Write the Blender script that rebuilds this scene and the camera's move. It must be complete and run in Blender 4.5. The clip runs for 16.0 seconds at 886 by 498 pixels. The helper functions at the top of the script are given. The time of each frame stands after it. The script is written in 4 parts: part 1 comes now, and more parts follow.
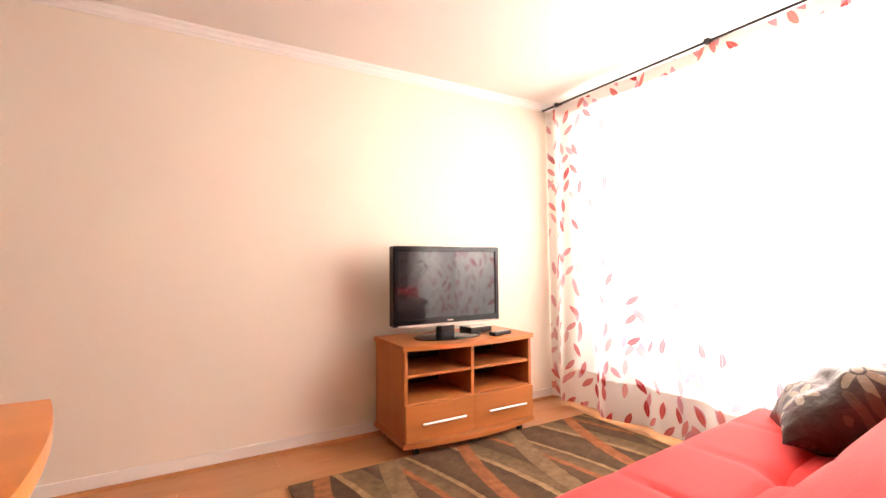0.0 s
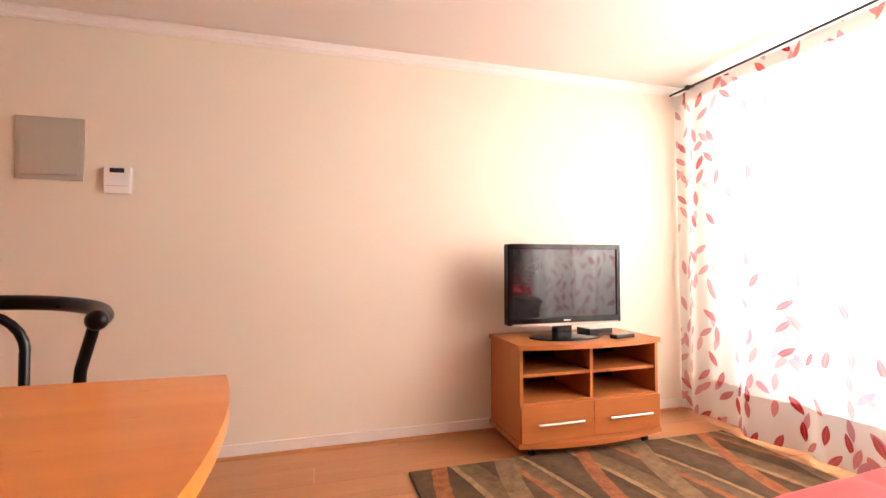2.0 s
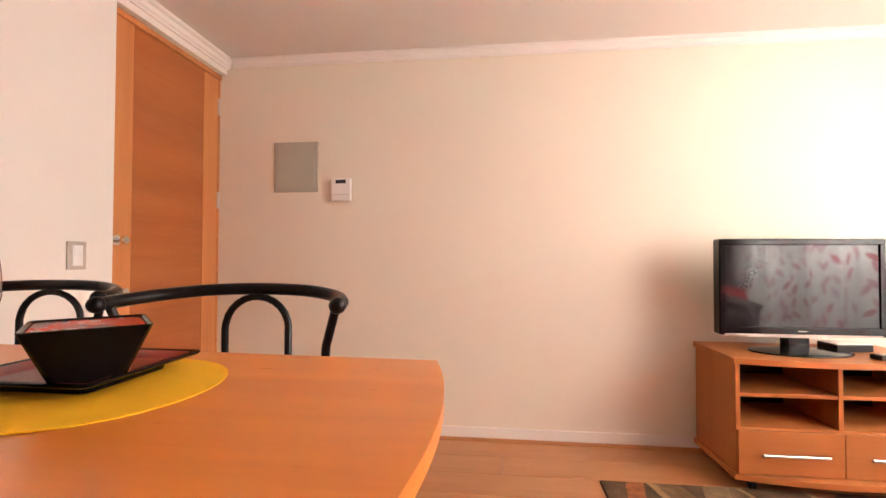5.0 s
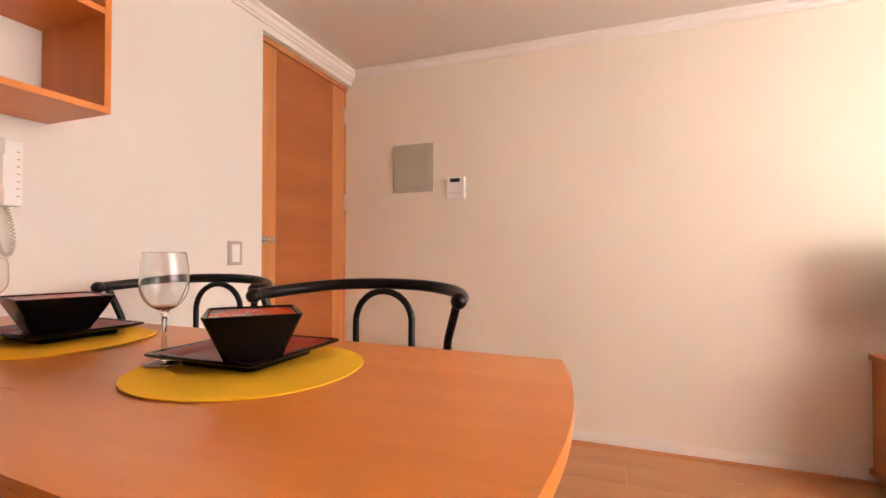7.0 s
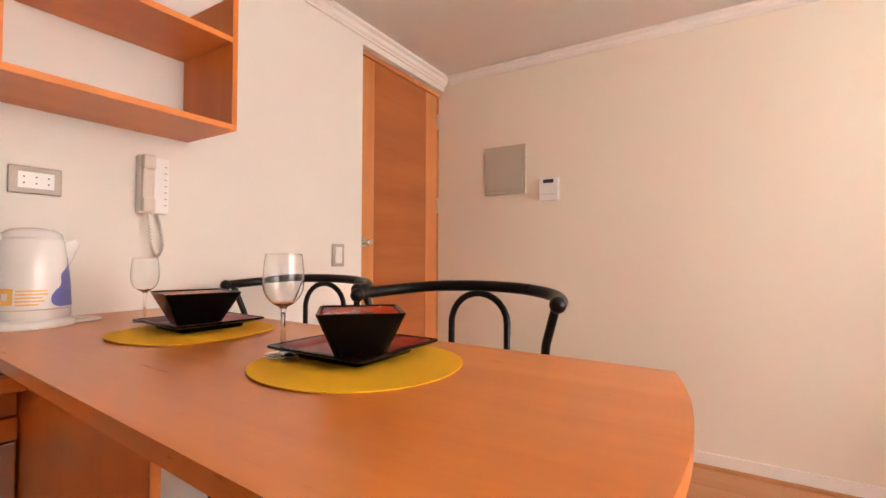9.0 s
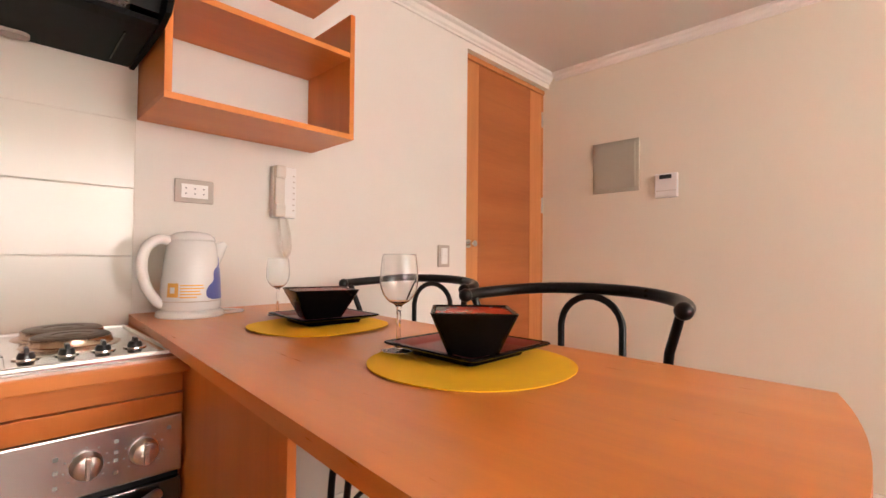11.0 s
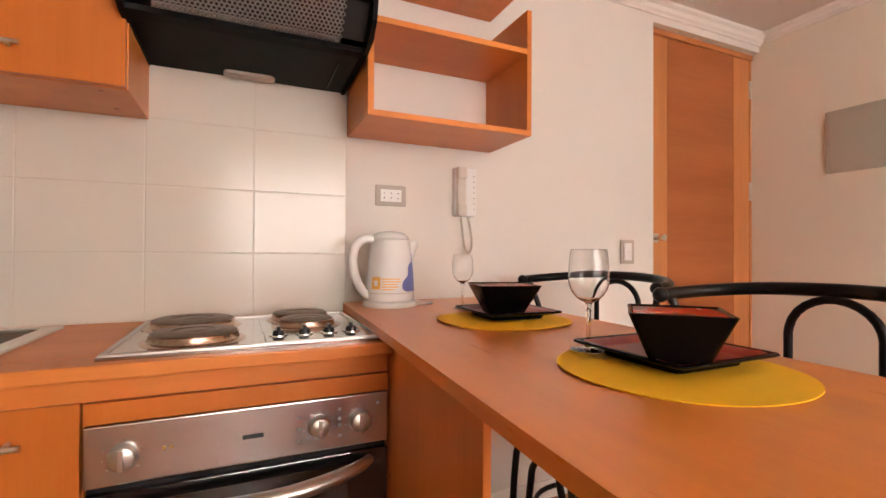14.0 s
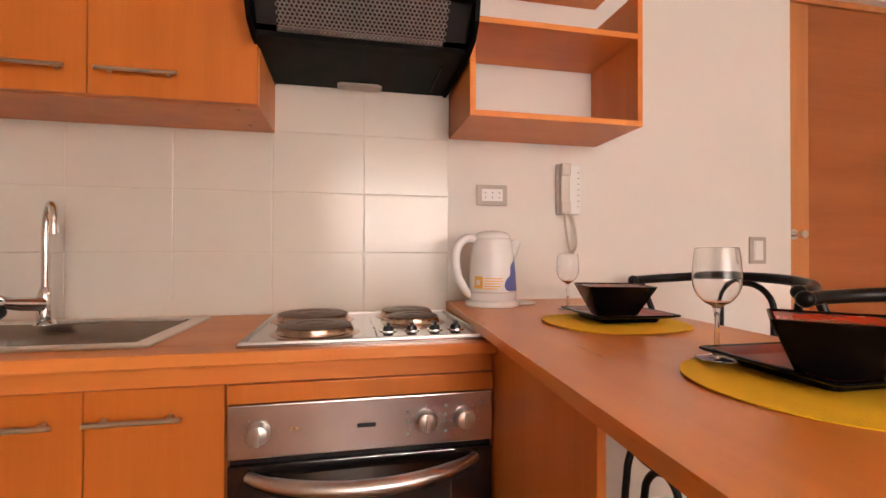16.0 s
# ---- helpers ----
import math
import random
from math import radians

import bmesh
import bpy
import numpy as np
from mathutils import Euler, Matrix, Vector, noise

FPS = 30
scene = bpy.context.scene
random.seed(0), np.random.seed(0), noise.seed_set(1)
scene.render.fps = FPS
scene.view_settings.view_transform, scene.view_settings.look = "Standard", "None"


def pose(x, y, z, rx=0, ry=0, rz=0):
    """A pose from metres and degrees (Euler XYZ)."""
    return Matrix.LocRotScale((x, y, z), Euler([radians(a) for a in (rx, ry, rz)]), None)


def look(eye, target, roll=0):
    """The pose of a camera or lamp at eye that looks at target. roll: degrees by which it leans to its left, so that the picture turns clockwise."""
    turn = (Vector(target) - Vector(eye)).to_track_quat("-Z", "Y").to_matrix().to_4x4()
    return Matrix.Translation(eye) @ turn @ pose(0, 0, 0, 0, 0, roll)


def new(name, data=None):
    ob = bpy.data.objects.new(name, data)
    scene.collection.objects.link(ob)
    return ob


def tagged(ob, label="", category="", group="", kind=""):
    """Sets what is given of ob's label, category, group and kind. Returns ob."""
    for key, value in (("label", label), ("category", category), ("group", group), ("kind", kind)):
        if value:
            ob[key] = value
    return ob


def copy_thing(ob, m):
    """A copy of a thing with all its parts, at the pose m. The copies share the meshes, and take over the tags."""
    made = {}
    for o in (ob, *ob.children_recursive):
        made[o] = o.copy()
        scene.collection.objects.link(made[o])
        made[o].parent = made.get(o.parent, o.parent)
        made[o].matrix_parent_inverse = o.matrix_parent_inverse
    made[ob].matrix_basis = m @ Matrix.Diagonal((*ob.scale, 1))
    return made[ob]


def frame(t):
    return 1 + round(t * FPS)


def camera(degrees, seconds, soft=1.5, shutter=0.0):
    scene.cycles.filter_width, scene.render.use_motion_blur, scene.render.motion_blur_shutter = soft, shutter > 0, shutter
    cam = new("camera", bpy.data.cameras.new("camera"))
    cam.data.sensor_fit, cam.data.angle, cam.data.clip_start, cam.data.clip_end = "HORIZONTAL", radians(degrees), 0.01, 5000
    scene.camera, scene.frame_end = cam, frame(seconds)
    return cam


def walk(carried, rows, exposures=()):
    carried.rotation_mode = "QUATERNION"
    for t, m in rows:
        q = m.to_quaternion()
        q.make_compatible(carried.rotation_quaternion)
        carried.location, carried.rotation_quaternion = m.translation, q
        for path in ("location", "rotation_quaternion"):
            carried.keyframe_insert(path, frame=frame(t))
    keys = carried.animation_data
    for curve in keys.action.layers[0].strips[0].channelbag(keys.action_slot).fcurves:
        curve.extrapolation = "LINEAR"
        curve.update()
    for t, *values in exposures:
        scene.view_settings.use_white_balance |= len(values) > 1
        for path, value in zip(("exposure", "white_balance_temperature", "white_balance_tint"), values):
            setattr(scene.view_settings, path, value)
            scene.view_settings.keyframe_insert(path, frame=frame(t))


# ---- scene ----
cam = camera(89.03, 16.0, soft=1.5)
# seconds, eye x y z, yaw, pitch, roll
PATH = [
    (0.0, 0.1033, -0.1198, 1.0285, -30.044, 1.703, 0.332),
    (0.5, 0.0988, -0.1173, 1.0282, -26.618, 1.579, 0.246),
    (1.0, 0.0938, -0.1148, 1.0279, -22.901, 1.578, 0.150),
    (1.5, 0.0891, -0.1128, 1.0276, -19.519, 1.533, 0.151),
    (2.0, 0.0841, -0.1111, 1.0273, -16.026, 1.517, 0.096),
    (2.5, 0.0797, -0.1097, 1.0270, -12.966, 1.555, 0.047),
    (3.0, 0.0749, -0.1085, 1.0267, -9.671, 1.607, 0.057),
    (3.5, 0.0696, -0.1075, 1.0264, -6.016, 1.492, -0.009),
    (4.0, 0.0634, -0.1067, 1.0261, -1.777, 1.518, -0.026),
    (4.5, 0.0576, -0.1064, 1.0258, 2.186, 1.409, -0.012),
    (5.0, 0.0514, -0.1065, 1.0255, 6.504, 1.189, -0.150),
    (7.5, 0.0273, -0.1106, 1.0240, 23.337, 0.910, -0.047),
    (8.0, 0.0235, -0.1118, 1.0237, 26.039, 1.073, -0.134),
    (8.5, 0.0201, -0.1129, 1.0234, 28.478, 1.085, -0.131),
    (9.0, 0.0159, -0.1148, 1.0231, 31.734, 1.103, -0.278),
    (11.5, -0.0032, -0.1271, 1.0215, 48.047, 1.071, -0.478),
    (12.0, -0.0069, -0.1306, 1.0212, 51.826, 0.942, -0.372),
    (12.5, -0.0101, -0.1340, 1.0209, 55.275, 0.962, -0.401),
    (13.0, -0.0133, -0.1379, 1.0206, 59.022, 0.758, -0.377),
    (13.5, -0.0161, -0.1416, 1.0203, 62.478, 0.680, -0.256),
    (14.0, -0.0185, -0.1455, 1.0200, 65.919, 0.598, -0.280),
    (14.5, -0.0205, -0.1488, 1.0197, 68.884, 0.601, -0.257),
    (15.0, -0.0224, -0.1523, 1.0194, 71.926, 0.490, -0.268),
    (15.5, -0.0240, -0.1559, 1.0191, 74.940, 0.385, -0.191),
    (16.0, -0.0254, -0.1598, 1.0188, 78.218, 0.519, -0.141),
]
walk(cam, [(t, pose(x, y, z, 90 + p, r, yaw)) for t, x, y, z, yaw, p, r in PATH],
     exposures=[(0.0, -0.08, 6500, 10), (5.0, -0.14, 6400, 8), (9.0, -0.20, 6250, 4), (12.5, -0.30, 6150, 3), (16.0, -0.46, 6450, 8)])

# ---------------- light: daylight through the curtained window ----------------
world = bpy.data.worlds.new("sky")
scene.world = world
world.use_nodes = True
_sky = world.node_tree.nodes.new("ShaderNodeTexSky")
_sky.sky_type, _sky.sun_disc = "NISHITA", False
_sky.sun_elevation, _sky.sun_rotation = radians(50), radians(60)
_bg = world.node_tree.nodes["Background"]
_bg.inputs["Strength"].default_value = 0.12
world.node_tree.links.new(_sky.outputs[0], _bg.inputs[0])

def daylight(energy, width, height, x, y, z):
    """An area lamp in a window's opening, in place of the sky's light."""
    data = bpy.data.lights.new("window_daylight", "AREA")
    data.shape, data.size, data.size_y = "RECTANGLE", width, height
    data.energy, data.color = energy, (1.0, 0.955, 0.885)
    ob = new("window_daylight", data)
    ob.matrix_world = look((x, y, z), (0.0, y, z))


daylight(246.0, 1.95, 1.05, 3.12, 0.64, 1.48)

# ---------------- materials ----------------
def nodes_of(name):
    m = bpy.data.materials.new(name)
    m.use_nodes = True
    nt = m.node_tree
    return m, nt, nt.nodes["Principled BSDF"]


def N(nt, kind, **sets):
    n = nt.nodes.new(kind)
    for k, v in sets.items():
        if k.startswith("i_"):
            n.inputs[int(k[2:])].default_value = v
    return n


def ramp(nt, fac, stops, hard=False):
    r = nt.nodes.new("ShaderNodeValToRGB")
    e = r.color_ramp.elements
    while len(e) < len(stops):
        e.new(0.5)
    for el, (p, c) in zip(e, stops):
        el.position, el.color = p, (*c, 1)
    if hard:
        r.color_ramp.interpolation = "CONSTANT"
    nt.links.new(fac, r.inputs[0])
    return r.outputs[0]


def math_node(nt, op, a, b=None, c=None):
    n = nt.nodes.new("ShaderNodeMath")
    n.operation = op
    for i, v in enumerate((a, b, c)):
        if v is None:
            continue
        if isinstance(v, (int, float)):
            n.inputs[i].default_value = v
        else:
            nt.links.new(v, n.inputs[i])
    return n.outputs[0]


def coords(nt, scale=(1, 1, 1), which="Object", rot=(0, 0, 0)):
    tc = nt.nodes.new("ShaderNodeTexCoord")
    mp = nt.nodes.new("ShaderNodeMapping")
    mp.inputs["Scale"].default_value = scale
    mp.inputs["Rotation"].default_value = rot
    nt.links.new(tc.outputs[which], mp.inputs[0])
    return mp.outputs[0]


def noise_tex(nt, vec, scale, detail=4.0, rough=0.55):
    n = nt.nodes.new("ShaderNodeTexNoise")
    n.inputs["Scale"].default_value, n.inputs["Detail"].default_value, n.inputs["Roughness"].default_value = scale, detail, rough
    nt.links.new(vec, n.inputs["Vector"])
    return n.outputs["Fac"]


def bump(nt, bsdf, height, strength, dist=0.01):
    b = nt.nodes.new("ShaderNodeBump")
    b.inputs["Strength"].default_value, b.inputs["Distance"].default_value = strength, dist
    nt.links.new(height, b.inputs["Height"])
    nt.links.new(b.outputs[0], bsdf.inputs["Normal"])


def shade(c, k):
    return tuple(min(1.0, v * k) for v in c)


def plain(name, color, rough=0.5, metal=0.0, vary=0.08, scale=6.0, bumps=0.0, fine=120.0, coat=0.0):
    """Paint, plastic, metal: broad stains and fine grain."""
    m, nt, b = nodes_of(name)
    v = coords(nt)
    broad = noise_tex(nt, v, scale)
    small = noise_tex(nt, v, fine, 2.0)
    mix = math_node(nt, "ADD", math_node(nt, "MULTIPLY", broad, 0.7), math_node(nt, "MULTIPLY", small, 0.3))
    col = ramp(nt, mix, [(0.3, shade(color, 1 - vary)), (0.7, shade(color, 1 + vary))])
    nt.links.new(col, b.inputs["Base Color"])
    rr = math_node(nt, "MULTIPLY_ADD", broad, 0.12, rough - 0.06)
    nt.links.new(rr, b.inputs["Roughness"])
    b.inputs["Metallic"].default_value = metal
    b.inputs["Coat Weight"].default_value = coat
    if bumps:
        bump(nt, b, small, bumps, 0.002)
    return m


def wood(name, dark, mid, light, axis=0, rough=0.38, pitch=9.0, coat=0.06, random_tone=0.0):
    """Laminate or veneer with grain along one axis."""
    m, nt, b = nodes_of(name)
    sc = [1.0, 1.0, 1.0]
    sc[axis] = 0.06
    v = coords(nt, tuple(sc))
    g1 = noise_tex(nt, v, pitch, 3.0, 0.6)
    g2 = noise_tex(nt, v, pitch * 9, 4.0, 0.7)
    g3 = noise_tex(nt, coords(nt), 1.6, 2.0)
    s = math_node(nt, "ADD", math_node(nt, "MULTIPLY", g1, 0.55), math_node(nt, "MULTIPLY", g2, 0.24))
    s = math_node(nt, "ADD", s, math_node(nt, "MULTIPLY_ADD", g3, 0.15, 0.03))
    if random_tone:
        info = nt.nodes.new("ShaderNodeObjectInfo")
        s = math_node(nt, "ADD", s, math_node(nt, "MULTIPLY_ADD", info.outputs["Random"], random_tone, -random_tone / 2))
    col = ramp(nt, s, [(0.32, dark), (0.5, mid), (0.68, light)])
    nt.links.new(col, b.inputs["Base Color"])
    nt.links.new(math_node(nt, "MULTIPLY_ADD", g2, 0.14, rough - 0.07), b.inputs["Roughness"])
    b.inputs["Coat Weight"].default_value = coat
    b.inputs["Coat Roughness"].default_value = 0.25
    b.inputs["Specular IOR Level"].default_value = 0.32
    bump(nt, b, g2, 0.03, 0.001)
    return m


def leaf_mask(nt, vec, scale, length, width, keep, randomness=0.85):
    """Scattered leaf shapes: mask, midrib mask, and a random value per leaf."""
    vm = nt.nodes.new("ShaderNodeVectorMath")
    vm.operation = "SCALE"
    nt.links.new(vec, vm.inputs[0])
    vm.inputs["Scale"].default_value = scale
    vo = nt.nodes.new("ShaderNodeTexVoronoi")
    vo.voronoi_dimensions = "2D"
    vo.inputs["Scale"].default_value = 1.0
    vo.inputs["Randomness"].default_value = randomness
    nt.links.new(vm.outputs[0], vo.inputs["Vector"])
    sub = nt.nodes.new("ShaderNodeVectorMath")
    sub.operation = "SUBTRACT"
    nt.links.new(vm.outputs[0], sub.inputs[0])
    nt.links.new(vo.outputs["Position"], sub.inputs[1])
    sep = nt.nodes.new("ShaderNodeSeparateColor")
    nt.links.new(vo.outputs["Color"], sep.inputs[0])
    rot = nt.nodes.new("ShaderNodeVectorRotate")
    rot.rotation_type = "Z_AXIS"
    nt.links.new(sub.outputs[0], rot.inputs["Vector"])
    nt.links.new(math_node(nt, "MULTIPLY_ADD", sep.outputs[0], 1.9, 0.62), rot.inputs["Angle"])
    xy = nt.nodes.new("ShaderNodeSeparateXYZ")
    nt.links.new(rot.outputs[0], xy.inputs[0])
    q = math_node(nt, "DIVIDE", xy.outputs[0], length)
    half = math_node(nt, "MULTIPLY_ADD", math_node(nt, "MULTIPLY", q, q), -width, width)
    ay = math_node(nt, "ABSOLUTE", xy.outputs[1])
    inside = math_node(nt, "GREATER_THAN", math_node(nt, "SUBTRACT", half, ay), 0.0)
    inside = math_node(nt, "MULTIPLY", inside, math_node(nt, "GREATER_THAN", sep.outputs[2], 1 - keep))
    rib = math_node(nt, "LESS_THAN", ay, width * 0.06)
    return inside, math_node(nt, "MULTIPLY", rib, inside), sep.outputs[1]


def mix_color(nt, fac, a, b):
    n = nt.nodes.new("ShaderNodeMix")
    n.data_type = "RGBA"
    for i, v in ((0, fac), (6, a), (7, b)):
        if isinstance(v, tuple):
            n.inputs[i].default_value = (*v, 1)
        elif isinstance(v, (int, float)):
            n.inputs[i].default_value = v
        else:
            nt.links.new(v, n.inputs[i])
    return n.outputs[2]


def make_curtain_cloth(name, pass_on, straight, keep, reds, keep_pink):
    m, nt, b = nodes_of(name)
    tc = nt.nodes.new("ShaderNodeTexCoord")
    uv = tc.outputs["UV"]
    i1, r1, t1 = leaf_mask(nt, uv, 7.8, 0.42, 0.140, keep)
    off = nt.nodes.new("ShaderNodeVectorMath")
    off.operation = "ADD"
    off.inputs[1].default_value = (3.37, 7.71, 0)
    nt.links.new(uv, off.inputs[0])
    i2, r2, t2 = leaf_mask(nt, off.outputs[0], 7.5, 0.40, 0.14, keep_pink)
    red = ramp(nt, t1, list(zip((0.0, 0.40, 0.80), reds)))
    pink = ramp(nt, t2, [(0.0, (0.70, 0.32, 0.36)), (1.0, (0.68, 0.44, 0.54))])
    weave = noise_tex(nt, coords(nt, (1, 1, 1), "UV"), 260.0, 2.0)
    base = ramp(nt, weave, [(0.3, (0.86, 0.84, 0.82)), (0.7, (0.93, 0.91, 0.89))])
    c = mix_color(nt, i2, base, pink)
    c = mix_color(nt, i1, c, red)
    c = mix_color(nt, math_node(nt, "MULTIPLY", math_node(nt, "MAXIMUM", r1, 0.0), 0.45), c, (0.82, 0.56, 0.54))
    dif = nt.nodes.new("ShaderNodeBsdfDiffuse")
    tra = nt.nodes.new("ShaderNodeBsdfTranslucent")
    thr = nt.nodes.new("ShaderNodeBsdfTransparent")
    nt.links.new(c, dif.inputs[0])
    nt.links.new(c, tra.inputs[0])
    nt.links.new(c, thr.inputs[0])
    m1 = nt.nodes.new("ShaderNodeMixShader")
    m1.inputs[0].default_value = pass_on
    nt.links.new(dif.outputs[0], m1.inputs[1])
    nt.links.new(tra.outputs[0], m1.inputs[2])
    m2 = nt.nodes.new("ShaderNodeMixShader")
    m2.inputs[0].default_value = straight
    nt.links.new(m1.outputs[0], m2.inputs[1])
    nt.links.new(thr.outputs[0], m2.inputs[2])
    nt.links.new(m2.outputs[0], nt.nodes["Material Output"].inputs[0])
    nt.nodes.remove(b)
    return m


def make_cushion_satin():
    m, nt, b = nodes_of("cushion_satin")
    v = coords(nt)
    vm = nt.nodes.new("ShaderNodeVectorMath")
    vm.operation = "MULTIPLY"
    vm.inputs[1].default_value = (6.4, 6.4, 0.0)
    nt.links.new(v, vm.inputs[0])
    vo = nt.nodes.new("ShaderNodeTexVoronoi")
    vo.voronoi_dimensions = "2D"
    vo.inputs["Scale"].default_value = 1.0
    vo.inputs["Randomness"].default_value = 0.7
    nt.links.new(vm.outputs[0], vo.inputs["Vector"])
    sub = nt.nodes.new("ShaderNodeVectorMath")
    sub.operation = "SUBTRACT"
    nt.links.new(vm.outputs[0], sub.inputs[0])
    nt.links.new(vo.outputs["Position"], sub.inputs[1])
    xy = nt.nodes.new("ShaderNodeSeparateXYZ")
    nt.links.new(sub.outputs[0], xy.inputs[0])
    ang = math_node(nt, "ARCTAN2", xy.outputs[1], xy.outputs[0])
    petal = math_node(nt, "ABSOLUTE", math_node(nt, "COSINE", math_node(nt, "MULTIPLY", ang, 3.5)))
    reach = math_node(nt, "MULTIPLY_ADD", petal, 0.36, 0.10)
    rad = vo.outputs["Distance"]
    inside = math_node(nt, "LESS_THAN", rad, reach)
    inside = math_node(nt, "MULTIPLY", inside, math_node(nt, "GREATER_THAN", rad, 0.13))
    eye = math_node(nt, "LESS_THAN", rad, 0.085)
    sep = nt.nodes.new("ShaderNodeSeparateColor")
    nt.links.new(vo.outputs["Color"], sep.inputs[0])
    tone = ramp(nt, sep.outputs[0], [(0.1, (0.09, 0.062, 0.04)), (0.45, (0.20, 0.155, 0.10)), (0.9, (0.36, 0.31, 0.22))])
    ground = ramp(nt, noise_tex(nt, v, 30.0), [(0.3, (0.030, 0.017, 0.011)), (0.7, (0.050, 0.030, 0.020))])
    c = mix_color(nt, math_node(nt, "MAXIMUM", inside, eye), ground, tone)
    nt.links.new(c, b.inputs["Base Color"])
    b.inputs["Roughness"].default_value = 0.42
    b.inputs["Specular IOR Level"].default_value = 0.35
    bump(nt, b, noise_tex(nt, v, 14.0, 4.0), 0.8, 0.016)
    return m


def make_rug_pile():
    m, nt, b = nodes_of("rug_pile")
    v = coords(nt, (1, 1, 1), "Object", (0, 0, 0))
    sep = nt.nodes.new("ShaderNodeSeparateXYZ")
    nt.links.new(v, sep.inputs[0])
    wob = noise_tex(nt, v, 26.0, 3.0)
    x = math_node(nt, "MULTIPLY_ADD", wob, 0.016, sep.outputs[0])
    y = sep.outputs[1]
    def band(ax, ay, amp, freq, ph, mul):
        s = math_node(nt, "ADD", math_node(nt, "MULTIPLY", x, ax), math_node(nt, "MULTIPLY", y, ay))
        w = math_node(nt, "SINE", math_node(nt, "MULTIPLY_ADD", math_node(nt, "ADD", math_node(nt, "MULTIPLY", x, 0.8), math_node(nt, "MULTIPLY", y, 2.6)), freq, ph))
        return math_node(nt, "FRACT", math_node(nt, "MULTIPLY", math_node(nt, "MULTIPLY_ADD", w, amp, s), mul))
    A = band(1.0, 0.10, 0.15, 0.75, 1.0, 1.45)
    B = band(1.0, -0.25, 0.09, 0.9, 2.6, 1.3)
    brown, dk, olive, tan, orange = (0.140, 0.080, 0.047), (0.070, 0.040, 0.025), (0.235, 0.148, 0.076), (0.46, 0.28, 0.13), (0.44, 0.145, 0.055)
    c1 = ramp(nt, A, [(0.0, brown), (0.20, dk), (0.203, tan), (0.25, tan), (0.253, olive), (0.42, shade(olive, 0.7)), (0.423, dk), (0.60, brown), (0.603, orange), (0.655, orange), (0.658, olive), (0.78, brown), (0.783, tan), (0.82, tan), (0.823, dk), (0.997, brown)])
    mb = ramp(nt, B, [(0.0, (0, 0, 0)), (0.30, (1, 1, 1)), (0.40, (0, 0, 0)), (0.72, (1, 1, 1)), (0.86, (0, 0, 0))], True)
    cb = ramp(nt, B, [(0.0, orange), (0.5, shade(olive, 1.25))], True)
    c = mix_color(nt, mb, c1, cb)
    pile = noise_tex(nt, v, 220.0, 3.0, 0.7)
    c = mix_color(nt, 0.24, c, ramp(nt, pile, [(0.3, (0.02, 0.012, 0.006)), (0.7, (0.34, 0.22, 0.12))]))
    blot = noise_tex(nt, v, 22.0, 5.0, 0.7)
    c = mix_color(nt, math_node(nt, "MULTIPLY_ADD", blot, 1.5, -0.45), c, (0.045, 0.028, 0.017))
    nt.links.new(c, b.inputs["Base Color"])
    b.inputs["Roughness"].default_value = 0.95
    b.inputs["Specular IOR Level"].default_value = 0.1
    bump(nt, b, pile, 0.6, 0.006)
    return m


def make_glass(name, rough=0.0, ior=1.45):
    m, nt, b = nodes_of(name)
    b.inputs["Base Color"].default_value = (0.97, 0.98, 0.98, 1)
    b.inputs["Roughness"].default_value = rough
    b.inputs["IOR"].default_value = ior
    b.inputs["Transmission Weight"].default_value = 1.0
    return m


def make_brushed(name, color, rough, axis=1, relief=0.006):
    m, nt, b = nodes_of(name)
    sc = [1.0, 1.0, 1.0]
    sc[axis] = 0.02
    g = noise_tex(nt, coords(nt, tuple(sc)), 420.0, 3.0, 0.7)
    nt.links.new(ramp(nt, g, [(0.25, shade(color, 0.93)), (0.75, shade(color, 1.06))]), b.inputs["Base Color"])
    nt.links.new(math_node(nt, "MULTIPLY_ADD", g, 0.06, rough - 0.03), b.inputs["Roughness"])
    b.inputs["Metallic"].default_value = 1.0
    if relief:
        bump(nt, b, g, relief, 0.0003)
    return m


WALL = plain("wall_paint", (0.83, 0.765, 0.645), 0.75, 0, 0.025, 1.3, 0.12, 300)
WALL_K = plain("wall_paint_kitchen", (0.80, 0.762, 0.708), 0.72, 0, 0.025, 1.3, 0.12, 300)
CEIL = plain("ceiling_paint", (0.74, 0.69, 0.63), 0.85, 0, 0.03, 1.0, 0.2, 220)
TRIM = plain("white_trim_paint", (0.86, 0.82, 0.77), 0.45, 0, 0.03, 4)
CHERRY_X = wood("cherry_laminate_x", (0.59, 0.180, 0.034), (0.69, 0.225, 0.046), (0.76, 0.272, 0.062), 0)
CHERRY_Y = wood("cherry_laminate_y", (0.59, 0.180, 0.034), (0.69, 0.225, 0.046), (0.76, 0.272, 0.062), 1)
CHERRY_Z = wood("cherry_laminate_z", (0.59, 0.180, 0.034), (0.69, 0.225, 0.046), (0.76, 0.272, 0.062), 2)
TABLE_X = wood("bar_laminate", (0.67, 0.212, 0.040), (0.77, 0.258, 0.050), (0.84, 0.305, 0.068), 0, 0.30, 9.0, 0.25)
STAND_X = wood("stand_laminate_x", (0.37, 0.125, 0.034), (0.44, 0.155, 0.044), (0.49, 0.18, 0.055), 0)
